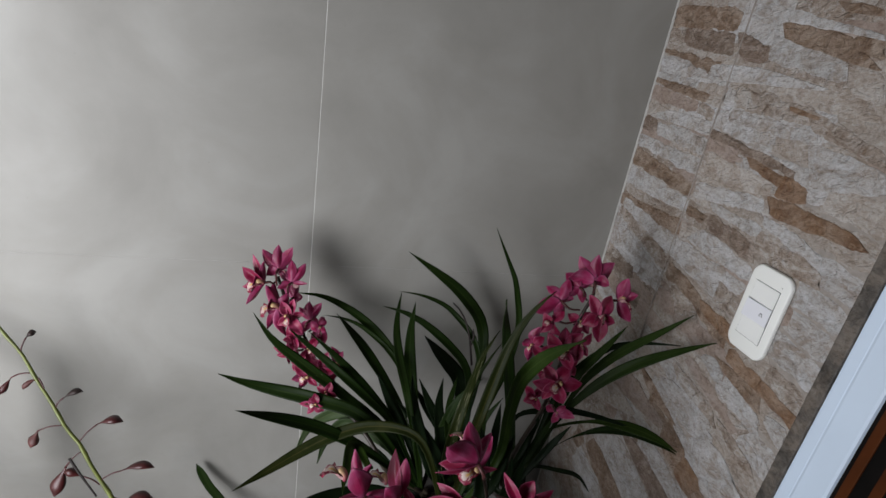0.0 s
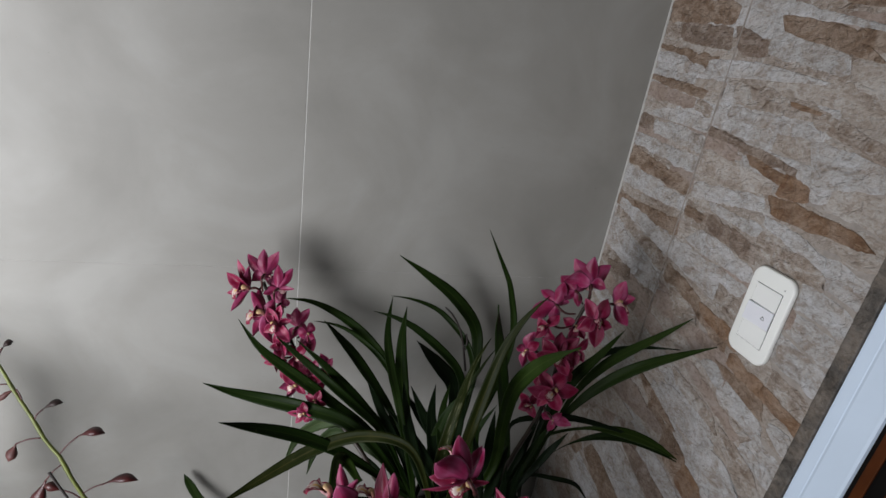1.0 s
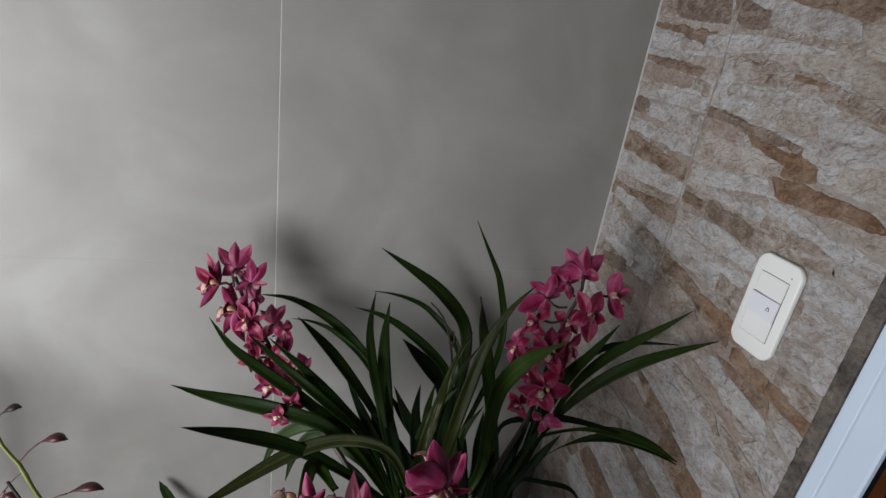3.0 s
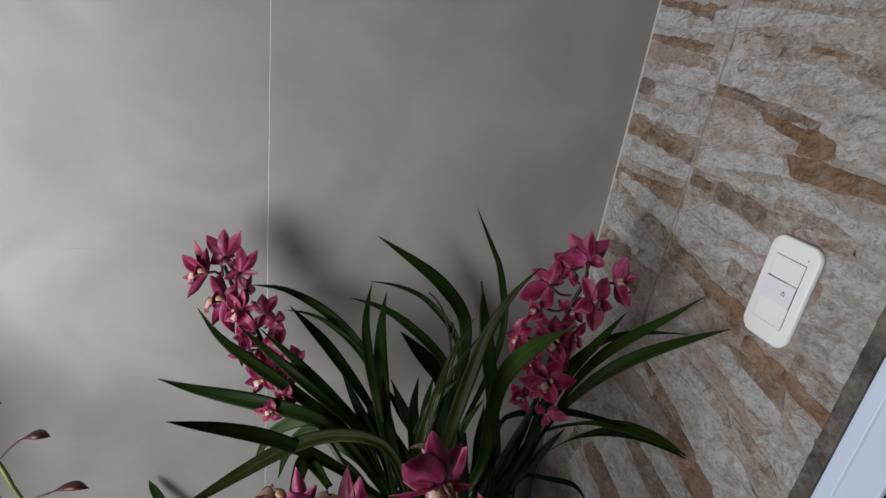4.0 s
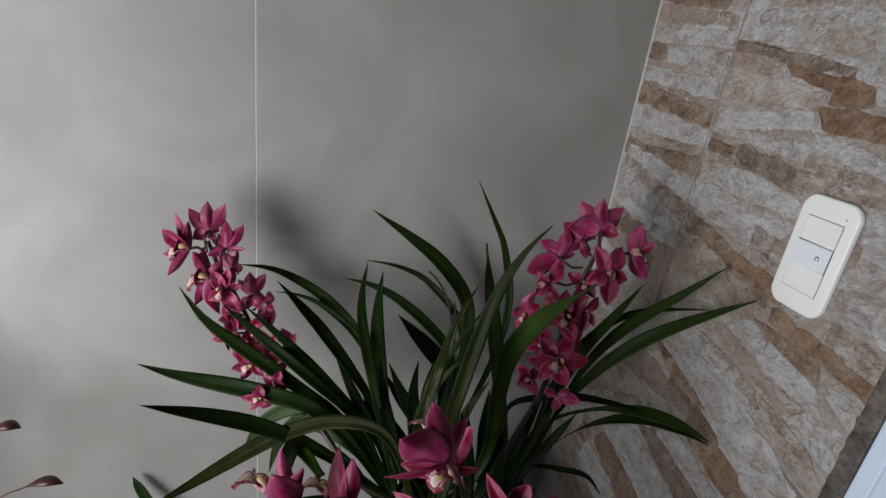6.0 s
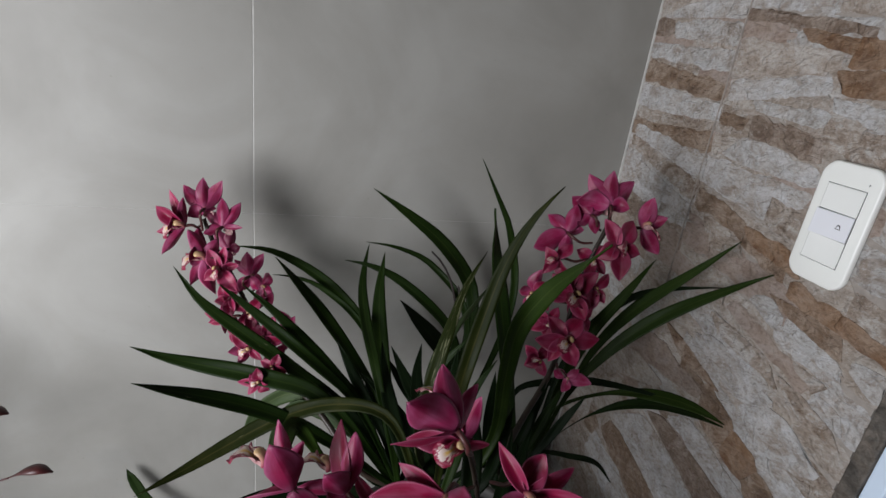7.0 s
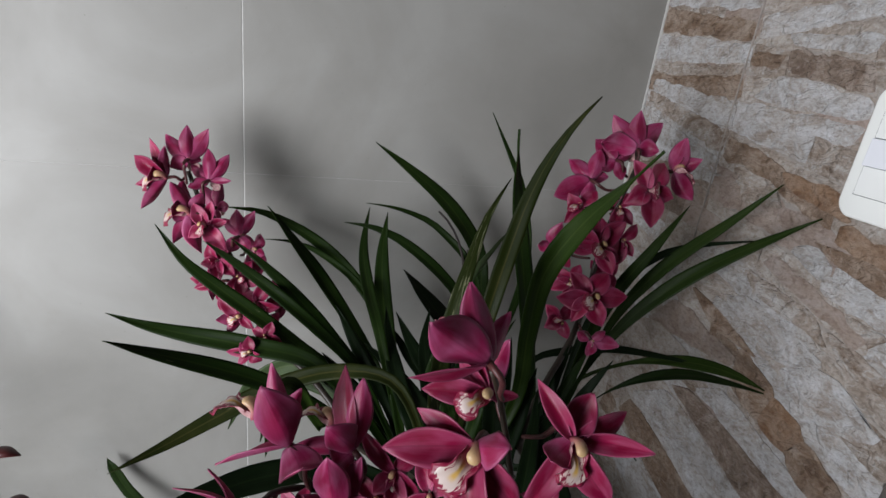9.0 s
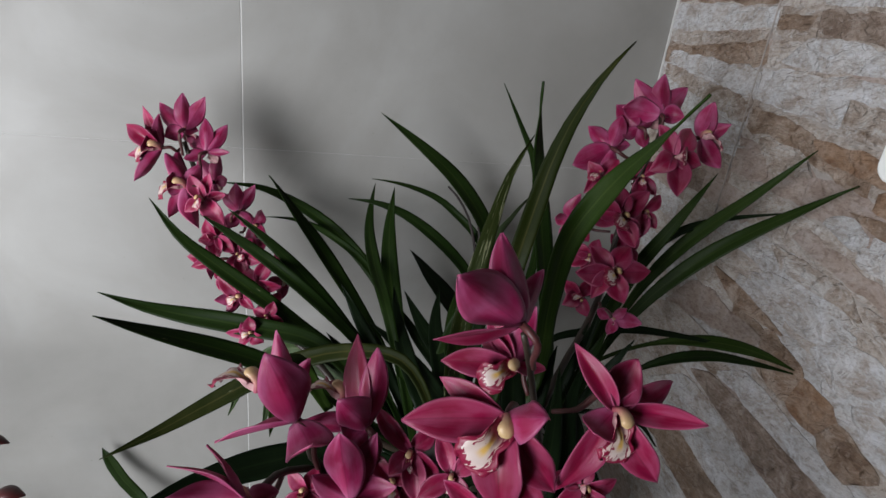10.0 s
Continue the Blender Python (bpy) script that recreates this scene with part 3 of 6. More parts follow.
patch("dark", (-0.259, 0.587), (-0.472, 0.551), (-0.429, 0.498), (-0.219, 0.568))
patch("white", (-0.223, 0.561), (-0.427, 0.501), (-0.374, 0.438), (-0.143, 0.501))
patch("brown", (-0.154, 0.497), (-0.370, 0.440), (-0.314, 0.386), (-0.128, 0.455))
patch("white", (-0.123, 0.435), (-0.309, 0.397), (-0.251, 0.339), (-0.097, 0.385))
patch("brown", (-0.092, 0.470), (-0.126, 0.463), (-0.112, 0.425), (-0.079, 0.426))
patch("brown", (-0.192, 0.924), (-0.285, 0.904), (-0.287, 0.882), (-0.191, 0.896))
patch("rust", (-0.279, 0.902), (-0.360, 0.893), (-0.382, 0.863), (-0.297, 0.881))
patch("mottle", (-0.210, 0.894), (-0.282, 0.884), (-0.300, 0.857), (-0.237, 0.850))
patch("pink", (-0.186, 0.877), (-0.233, 0.873), (-0.245, 0.842), (-0.188, 0.836))
patch("mottle", (-0.010, 0.964), (-0.189, 0.928), (-0.186, 0.899), (-0.014, 0.943))
patch("white", (-0.014, 0.981), (-0.189, 0.964), (-0.190, 0.931), (-0.014, 0.964))
patch("white", (-0.018, 0.933), (-0.185, 0.894), (-0.185, 0.872), (-0.056, 0.892))

# the straight joint between two panels of stone, and the bead of grout in the corner
part("panel_joint", box_bm(-0.0026, 0.001, J - 0.0007, J + 0.0007, 0.75, TOP), MORTAR, wall_east, "straight grout joint")
part("corner_bead", box_bm(-0.0030, -0.0002, -0.0030, -0.0002, GROUND, TOP), GROUT, wall_east, "pale grout in the corner")

# ---- the door beyond the stone wall ----
door_frame = tagged(new("door_1"), "white coated door frame against a dark slatted wooden door", "door", kind="structure")
part("casing_strip", box_bm(-0.006, 0.030, -0.5185, EDGE, GROUND, LINTEL, 0.002), JAMB_STONE, door_frame, "dark grey marble strip")
part("frame_rebate", box_bm(-0.0035, 0.040, -0.5365, -0.5190, GROUND, LINTEL, 0.002), FRAME_WHITE, door_frame)
part("frame_face", box_bm(-0.008, 0.040, -0.5740, -0.5370, GROUND, LINTEL, 0.004), FRAME_WHITE, door_frame)
part("door_panel", box_bm(-0.0035, 0.030, -1.10, -0.5665, GROUND, LINTEL), DOOR_DARK, door_frame)
y = -0.5850
while y > -1.08:
    part("slat", box_bm(-0.0065, -0.0040, y - 0.0055, y + 0.0055, GROUND + 0.02, LINTEL - 0.02, 0.001), DOOR_BROWN, door_frame)
    y -= 0.027
setting("wall_over_door", box_bm(0.004, 0.12, -1.12, EDGE, LINTEL + 0.0005, TOP), PAINT, "plain grey wall above the door", "wall")
setting("wall_beside_door", box_bm(0.004, 0.12, SOUTH, -1.1205, GROUND, TOP), PAINT, "plain grey wall beside the door", "wall")

# ---- the switch plate ----
def rounded_plate(w, h, thick, bow, corner):
    """A plate in the y-z plane with bowed long edges, rounded corners and a domed rim."""
    outline = []
    n = 14
    for sy, sz in ((1, 1), (-1, 1), (-1, -1), (1, -1)):
        quad = []
        for i in range(n + 1):
            a = math.pi / 2 * i / n
            cy = w / 2 - corner + corner * math.cos(a)
            cz = h / 2 - corner + corner * math.sin(a)
            quad.append((cy, cz))
        if sy * sz < 0:
            quad.reverse()
        outline += [(sy * a, sz * b) for a, b in quad]
    outline = [(a * (1 - bow * (abs(b) / (h / 2)) ** 2), b * (1 + 0.035 * (1 - (a / (w / 2)) ** 2))) for a, b in outline]
    bm = bmesh.new()
    rings = []
    for s, d in ((0.99, 0.0), (1.0, thick * 0.35), (0.992, thick * 0.72), (0.972, thick * 0.93), (0.93, thick)):
        rings.append([bm.verts.new((-d, a * s, b * (1 - (1 - s) * w / h))) for a, b in outline])
    for r0, r1 in zip(rings, rings[1:]):
        for i in range(len(r0)):
            j = (i + 1) % len(r0)
            bm.faces.new((r0[i], r1[i], r1[j], r0[j]))
    bm.faces.new(list(reversed(rings[-1])))
    bm.normal_update()
    bmesh.ops.recalc_face_normals(bm, faces=bm.faces)
    return bm


PY, PZ = -0.3935, 0.9385
bell_push = tagged(new("bell_push"), "ivory wall plate with a bell push on the stone wall", "wall switch")
bell_push.location = (-0.002, PY, PZ)
part("cover_plate", rounded_plate(0.0700, 0.1250, 0.0065, 0.09, 0.0135), PLATE, bell_push, smooth=True)
part("insert_gap", box_bm(-0.0069, -0.0060, -0.0208, 0.0208, -0.0410, 0.0410), SHADOW_GAP, bell_push)
part("blank_insert", box_bm(-0.0077, -0.0055, -0.0203, 0.0203, 0.0142, 0.0405, 0.0006), PLATE_BLANK, bell_push)
part("blank_insert", box_bm(-0.0077, -0.0055, -0.0203, 0.0203, -0.0405, -0.0130, 0.0006), PLATE_BLANK, bell_push)
rocker = part("rocker", box_bm(-0.0016, 0.0016, -0.0200, 0.0200, -0.0130, 0.0130, 0.0007), ROCKER, bell_push, "cool white push rocker with a bell sign",
              m=pose(-0.0084, 0, 0.0006, 0, 2.0, 4))
sign = bmesh.new()
profile = [(-0.0030, -0.0022), (-0.0022, -0.0008), (-0.0019, 0.0014), (0.0, 0.0030), (0.0019, 0.0014), (0.0022, -0.0008), (0.0030, -0.0022)]
inner = [(a * 0.66, b * 0.62 - 0.0003) for a, b in profile]
for ring in range(len(profile)):
    j = (ring + 1) % len(profile)
    sign.faces.new([sign.verts.new((0, q[0], q[1])) for q in (profile[ring], profile[j], inner[j], inner[ring])])
part("bell_sign", sign, SHADOW_GAP, rocker, m=pose(-0.00175, -0.0085, 0.0))
led = bmesh.new()
bmesh.ops.create_cone(led, cap_ends=True, segments=10, radius1=0.0009, radius2=0.0009, depth=0.0006, matrix=pose(-0.0062, -0.020, 0.0475, 0, 90, 0))
part("pin_mark", led, SHADOW_GAP, bell_push)

# ---- orchid parts ----
FACING = Vector((-0.10, -0.62, 0.78)).normalized()


def smooth_step(a, b, x):
    x = max(0.0, min(1.0, (x - a) / (b - a)))
    return x * x * (3 - 2 * x)


def leaf(parent, kind, width, roll, *pts):
    """A long strap leaf through pts, from its foot to its tip, folded a little along the midrib; width may also give the
    share of it that the foot has, and where along the leaf it begins to broaden and is broadest."""
    n = 26
    width, narrow, start, broadest = width if isinstance(width, tuple) else (width, 0.34, 0.0, 0.66)
    rng = random.Random(round(pts[-1][0] * 7919 + pts[-1][2] * 104729))
    line, dirs = curve_points(pts, n)
    grid, normals, uvs = [], [], []
    cols = 6
    turn = radians(roll)
    for i, (q, d) in enumerate(zip(line, dirs)):
        f = i / n
        side = d.cross(FACING).normalized()
        front = side.cross(d).normalized()
        a = turn * (0.6 + 0.8 * f)
        side, front = side * math.cos(a) + front * math.sin(a), front * math.cos(a) - side * math.sin(a)
        w = width / 2 * (narrow + (1 - narrow) * smooth_step(start, broadest, f)) * (1.0 if f < broadest else max(0.012, 1 - ((f - broadest) / (1 - broadest)) ** 1.8))
        fold = 0.30 * (1 - 0.5 * f)
        row, nrow = [], []
        for j in range(cols + 1):
            v = 2 * j / cols - 1
            row.append(q + side * (v * w) + front * ((abs(v) - 0.35) * w * fold) + front * (0.0006 * math.sin(17 * f + 3 * v)))
            nrow.append((front - side * (fold * math.copysign(min(1, abs(v) * 3), v))).normalized())
            uvs.append((f, j / cols))
        grid.append(row)
        normals.append(nrow)
    return held("leaf", shell(grid, normals, 0.0009, LEAVES[kind], "leaf", uvs), parent)


def tepal_mesh(name, width, cup, back, wave, twist=0.0, skew=0.0, point=1.0):
    """A petal of unit length along +y that faces +z: cup bends its sides forward, back curls its tip away, twist turns it
    along its length and skew bows it sideways."""
    rows, cols = 18, 12
    grid, normals, uvs = [], [], []
    for i in range(rows + 1):
        f = i / rows
        e = 0.035 + 0.965 * f
        w = width / 2 * max(0.0, math.sin(math.pi * e ** 0.88)) ** (0.66 + 0.30 * point * f) + 0.003
        bow = cup * (1 - 0.55 * f)
        a = twist * (f - 0.35)
        turn = Matrix.Rotation(a, 3, "Y")
        row, nrow = [], []
        for j in range(cols + 1):
            v = 2 * j / cols - 1
            rim = -0.16 * w * smooth_step(0.62, 1.0, abs(v)) * smooth_step(0.25, 0.7, f)
            z = bow * w * v * v + rim + back * (math.sin(math.pi * f) * 0.5 - 0.30 * f * f) - 0.07 * w * math.exp(-18 * v * v) + wave * math.sin(8.0 * f + 2.2 * v + 30 * width) * abs(v) ** 1.5
            spot = turn @ Vector((v * w, 0, z))
            row.append(spot + Vector((skew * math.sin(math.pi * f * 0.9), f + 0.02 * v * v * math.sin(math.pi * f), 0)))
            nrow.append((turn @ Vector((-2 * bow * v, back * (f - 0.9 * math.cos(math.pi * f)), 1))).normalized())
            uvs.append((f, j / cols))
        grid.append(row)
        normals.append(nrow)
    return shell(grid, normals, 0.018, PETAL, name, uvs, PETAL_BACK)


def lip_mesh():
    """The lip: side lobes stand up round the column, the round middle lobe curls down and back with a wavy rim."""
    rows, cols = 22, 16
    grid, normals, uvs = [], [], []
    line, dirs = curve_points([(0, -0.003, 0.000), (0, -0.0068, 0.007), (0, -0.0072, 0.013), (0, -0.0095, 0.0190), (0, -0.0160, 0.0228), (0, -0.0240, 0.0238), (0, -0.0305, 0.0212)], rows)
    for i, (q, d) in enumerate(zip(line, dirs)):
        f = i / rows
        w = 0.0052 + 0.0048 * smooth_step(0.0, 0.28, f) - 0.0022 * math.exp(-((f - 0.46) / 0.07) ** 2) + 0.0046 * smooth_step(0.44, 0.68, f)
        if f > 0.68:
            w *= max(0.22, math.sqrt(max(0.0, 1 - ((f - 0.68) / 0.325) ** 2)))
        lift = 0.0100 * (1 - smooth_step(0.28, 0.50, f))
        up = Vector((1, 0, 0)).cross(d).normalized() * -1
        row, nrow = [], []
        for j in range(cols + 1):
            v = 2 * j / cols - 1
            wave = 0.0022 * math.sin(10 * v + 19 * f) * v * v * (0.25 + 0.75 * smooth_step(0.42, 0.70, f))
            crest = 0.0014 * math.exp(-70 * (abs(v) - 0.15) ** 2) * math.sin(math.pi * min(1, f / 0.62)) if f < 0.62 else 0
            row.append(q + Vector((v * w * (1 - 0.22 * lift / 0.0100 * v * v), 0, 0)) + up * (lift * v * v + wave + crest - 0.0020 * v * v * smooth_step(0.5, 0.75, f)))
            nrow.append(up)
            uvs.append((f, j / cols))
        grid.append(row)
        normals.append(nrow)
    return shell(grid, normals, 0.0006, LIP, "lip", uvs, LIP_BACK)


def column_mesh():
    """The stout column arches forward over the lip and ends in a blunt hooded cap."""
    n, sides = 16, 12
    line, dirs = curve_points([(0, 0.000, 0.000), (0, 0.0045, 0.007), (0, 0.0052, 0.014), (0, 0.0030, 0.0200), (0, -0.0002, 0.0228)], n)
    verts, faces, uvs = [], [], []
    for i, (q, d) in enumerate(zip(line, dirs)):
        f = i / n
        r = 0.0040 + 0.0006 * smooth_step(0.25, 0.75, f)
        if f > 0.80:
            r *= math.sqrt(max(0.05, 1 - ((f - 0.80) / 0.205) ** 2))
        other = d.cross(Vector((1, 0, 0))).normalized()
        for k in range(sides):
            a = 2 * math.pi * k / sides
            verts.append(q + r * (1.08 * math.cos(a) * Vector((1, 0, 0)) + 0.85 * math.sin(a) * other))
            uvs.append((f, k / sides))
    for i in range(n):
        for k in range(sides):
            a, b = i * sides + k, i * sides + (k + 1) % sides
            faces.append((a, b, b + sides, a + sides))
    faces.append(tuple(range(n * sides, (n + 1) * sides)))
    return mesh_of("column", verts, faces, COLUMN, True, uvs)


SEPALS = [tepal_mesh("sepal", *shape) for shape in (
    (0.38, 0.50, 0.10, 0.014, 0.30, 0.02, 1.0), (0.34, 0.80, -0.10, 0.016, -0.35, -0.03, 0.8), (0.42, 0.40, 0.18, 0.012, 0.15, -0.02, 1.3),
    (0.36, 0.95, 0.22, 0.018, -0.20, 0.035, 1.1), (0.39, 0.65, 0.06, 0.020, 0.45, 0.01, 0.9))]
PETALS = [tepal_mesh("petal", *shape) for shape in (
    (0.40, 0.60, 0.18, 0.016, -0.25, 0.03, 1.0), (0.36, 0.85, 0.05, 0.020, 0.35, -0.03, 0.9), (0.44, 0.45, 0.26, 0.014, -0.40, 0.02, 1.2),
    (0.41, 0.75, 0.12, 0.022, 0.20, -0.02, 0.8))]
LIP_MESH, COLUMN_MESH = lip_mesh(), column_mesh()
FLOWER_COUNT = [0]


def turned(x, y, z, at):
    return Matrix(((x.x, y.x, z.x, at[0]), (x.y, y.y, z.y, at[1]), (x.z, y.z, z.z, at[2]), (0, 0, 0, 1)))


def bloom(parent, centre, facing, foot, lip_tip, wide, *tips):
    """A cymbidium flower: sepals and petals that reach from its centre to their tips (with the way that each one's inside
    faces and its breadth, where they differ from the rest), a lip and a column, on a stalk from the spike."""
    rng = random.Random(100 + FLOWER_COUNT[0])
    FLOWER_COUNT[0] += 1
    centre, face, foot = Vector(centre), Vector(facing).normalized(), Vector(foot)
    reach = sorted((Vector(t[:3]) - centre).length for t in tips)
    usual = reach[-2]
    mid = centre - face * 0.010
    body = tube("flower", [Vector((0, 0, 0)), mid - centre, (mid + foot) * 0.5 - centre + Vector((0, 0, -0.004)), foot - centre], 0.0022, 0.0015, PEDICEL, parent, "magenta orchid flower with a crimson-spotted cream lip", 10, 6)
    body.matrix_basis = Matrix.Translation(centre)
    for i, t in enumerate(tips):
        along = Vector(t[:3]) - centre
        long = along.length
        y = along.normalized()
        normal = Vector(t[3:6]) if len(t) > 3 else face + Vector((0, -0.1, 0.17))
        z = normal - y * normal.dot(y)
        z = (z.normalized() + y.cross(z).normalized() * rng.uniform(-0.25, 0.25)).normalized()
        x = y.cross(z).normalized()
        kinds, name = (SEPALS, "sepal") if i % 5 < 3 else (PETALS, "petal")
        across = max(long, 0.85 * usual, 0.024) * (t[6] if len(t) > 6 else wide) * rng.uniform(0.94, 1.06)
        held(name, rng.choice(kinds), body, turned(x, y, z, y * 0.001) @ Matrix.Diagonal((across, long, across, 1)))
    down = (Vector(lip_tip[:3]) - centre) if lip_tip else Vector((0, 0, -1)) * usual * 0.6 + face * usual * 0.5
    s = max(0.40, min(1.12, down.length / 0.036, usual / 0.046)) * (lip_tip[3] if len(lip_tip) > 3 else 0.88) if lip_tip else usual / 0.075
    d = down.normalized()
    x = face.cross(d).normalized()
    n = x.cross(d)
    m = turned(x, d * -0.76 - n * 0.64, d * 0.64 - n * 0.76, face * (lip_tip[4] if lip_tip and len(lip_tip) > 4 else 0.0)) @ Matrix.Diagonal((s, s, s, 1))
    held("lip", LIP_MESH, body, m)
    held("column", COLUMN_MESH, body, m @ Matrix.Diagonal((1.05, 0.95, 0.76, 1)), "cream column")
    return body


def spike(parent, r, *pts):
    return tube("flower_spike", pts, r, r * 0.55, STEM_DARK, parent, "dark arching flower stem", 28, 8, 0.12)


def spent_spike(parent, *pts):
    return tube("flower_spike", pts, 0.0042, 0.0022, STEM_GREEN, parent, "yellow-green flower stem", 36, 8, 0.22)


def twig(parent, *pts):
    return tube("dry_stalk", pts, 0.0024, 0.0014, TWIG, parent, "dry brown stalk", 8, 5)


def bud(parent, kind, r, foot, neck, tip):
    """A shrivelled bud: a curved, ribbed body that comes to a beak, on a thin stalk."""
    neck, tip, foot = Vector(neck), Vector(tip), Vector(foot)
    d = tip - neck
    side = d.cross(Vector((0.2, -1, 0.3))).normalized()
    bend = Vector((0, 0, d.length * 0.13 if abs(d.z) < abs(d.x) else 0.0))
    line, dirs = curve_points([neck, neck + d * 0.4 + bend, neck + d * 0.75 + bend, tip], 12)
    verts, faces = [], []
    sides = 9
    for i, (q, t) in enumerate(zip(line, dirs)):
        f = i / 12
        rr = 0.70 * r * (0.16 + 0.84 * smooth_step(0.05, 0.62, f)) * (1.0 if f < 0.66 else max(0.10, 1 - ((f - 0.66) / 0.34) ** 1.7))
        a0 = t.cross(Vector((0.31, 0.2, 0.93))).normalized()
        b0 = t.cross(a0)
        for k in range(sides):
            a = 2 * math.pi * k / sides
            w = rr * (1 + 0.13 * math.cos(3 * a))
            verts.append(q + w * (math.cos(a) * a0 + 0.75 * math.sin(a) * b0))
    for i in range(12):
        for k in range(sides):
            a, b = i * sides + k, i * sides + (k + 1) % sides
            faces.append((a, b, b + sides, a + sides))
    faces.append(tuple(reversed(range(sides))))
    faces.append(tuple(range(12 * sides, 13 * sides)))
    body = held("bud", mesh_of("bud", verts, faces, BUDS[kind]), parent, None, "shrivelled dark red bud")
    tube("stalk", [foot, foot * 0.5 + neck * 0.5 + Vector((0, 0, 0.003)), neck], 0.0011, 0.0014, PEDICEL, body, "", 8, 5)


def pot(parent, r, h, x, y):
    """A round pot with a rolled rim and a heap of bark."""
    prof = [(r * 0.70, GROUND), (r * 0.74, GROUND + 0.004), (r * 0.97, h - 0.03), (r * 1.05, h - 0.028), (r * 1.06, h - 0.002), (r * 1.02, h), (r * 0.98, h - 0.004), (r * 0.93, h - 0.03)]
    seg = 40
    verts, faces = [], []
    for a, z in prof:
        for k in range(seg):
            t = 2 * math.pi * k / seg
            verts.append((x + a * math.cos(t), y + a * math.sin(t), z))
    for i in range(len(prof) - 1):
        for k in range(seg):
            a, b = i * seg + k, i * seg + (k + 1) % seg
            faces.append((a, b, b + seg, a + seg))
    faces.append(tuple(reversed(range(seg))))
    held("pot", mesh_of("pot", verts, faces, POT), parent, None, "dark round plant pot")
    rng = random.Random(5)
    bm = bmesh.new()
    bmesh.ops.create_circle(bm, cap_ends=True, segments=24, radius=r * 0.93, matrix=pose(x, y, h - 0.035))
    for _ in range(150):
        a, q = rng.uniform(0, 6.283), r * 0.88 * math.sqrt(rng.random())
        s = rng.uniform(0.008, 0.022)
        bmesh.ops.create_icosphere(bm, subdivisions=1, radius=s, matrix=pose(x + q * math.cos(a), y + q * math.sin(a), h - 0.03 + 0.02 * (1 - q / r) + rng.uniform(0, 0.012), rng.uniform(0, 90), rng.uniform(0, 90), 0)
                                   @ Matrix.Diagonal((1, rng.uniform(0.4, 0.9), rng.uniform(0.35, 0.7), 1)))
    part("bark_mulch", bm, BARK, parent, "brown bark chips with moss")


# ---- the flowering orchid ----
potted_orchid = tagged(new("potted_orchid"), "potted cymbidium orchid with magenta blooms and long strap leaves", "orchid")
pot(potted_orchid, 0.130, 0.44, -0.34, -0.31)
leaf(potted_orchid, 'green', 0.0244, 20, (-0.356, -0.259, 0.491), (-0.266, -0.046, 0.713), (-0.298, -0.056, 0.755), (-0.332, -0.064, 0.790), (-0.368, -0.070, 0.818), (-0.401, -0.073, 0.841), (-0.433, -0.073, 0.862))
leaf(potted_orchid, 'green', 0.0126, 4, (-0.356, -0.259, 0.491), (-0.210, -0.097, 0.755), (-0.219, -0.093, 0.790), (-0.229, -0.088, 0.824), (-0.244, -0.078, 0.854), (-0.259, -0.068, 0.883), (-0.273, -0.056, 0.911))
leaf(potted_orchid, 'green', 0.0180, 2, (-0.235, -0.285, 0.505), (-0.318, -0.321, 0.790), (-0.325, -0.319, 0.819), (-0.334, -0.322, 0.849), (-0.344, -0.330, 0.878), (-0.354, -0.343, 0.905), (-0.365, -0.362, 0.930))
leaf(potted_orchid, 'olive', 0.0144, 3, (-0.384, -0.363, 0.546), (-0.383, -0.409, 0.818), (-0.372, -0.399, 0.849), (-0.362, -0.393, 0.881), (-0.350, -0.390, 0.911), (-0.336, -0.392, 0.939), (-0.321, -0.398, 0.963))
leaf(potted_orchid, 'scarred', 0.0140, 3, (-0.356, -0.259, 0.491), (-0.412, -0.412, 0.819), (-0.405, -0.403, 0.834), (-0.398, -0.394, 0.849), (-0.391, -0.387, 0.864), (-0.382, -0.382, 0.879), (-0.372, -0.377, 0.894))
leaf(potted_orchid, 'fresh', 0.0208, -6, (-0.384, -0.363, 0.546), (-0.321, -0.362, 0.678), (-0.321, -0.359, 0.745), (-0.321, -0.368, 0.810), (-0.312, -0.394, 0.863), (-0.306, -0.429, 0.904), (-0.308, -0.463, 0.937))
leaf(potted_orchid, 'fresh', (0.0169, 0.25, 0.25, 0.66), 6, (-0.235, -0.285, 0.505), (-0.104, -0.224, 0.719), (-0.090, -0.244, 0.763), (-0.076, -0.267, 0.801), (-0.064, -0.289, 0.834), (-0.053, -0.309, 0.865), (-0.043, -0.326, 0.893))
leaf(potted_orchid, 'fresh', (0.0193, 0.22, 0.2, 0.66), 5, (-0.235, -0.285, 0.505), (-0.152, -0.242, 0.642), (-0.118, -0.251, 0.703), (-0.086, -0.272, 0.755), (-0.059, -0.300, 0.798), (-0.037, -0.331, 0.835), (-0.021, -0.362, 0.868))
leaf(potted_orchid, 'fresh', 0.0156, 5, (-0.235, -0.285, 0.505), (-0.154, -0.265, 0.760), (-0.148, -0.273, 0.781), (-0.143, -0.281, 0.802), (-0.139, -0.289, 0.822), (-0.136, -0.297, 0.841), (-0.134, -0.306, 0.860))
leaf(potted_orchid, 'dark', 0.0111, 5, (-0.235, -0.285, 0.505), (-0.137, -0.229, 0.734), (-0.112, -0.233, 0.762), (-0.087, -0.243, 0.784), (-0.062, -0.259, 0.799), (-0.038, -0.278, 0.810), (-0.017, -0.298, 0.820))
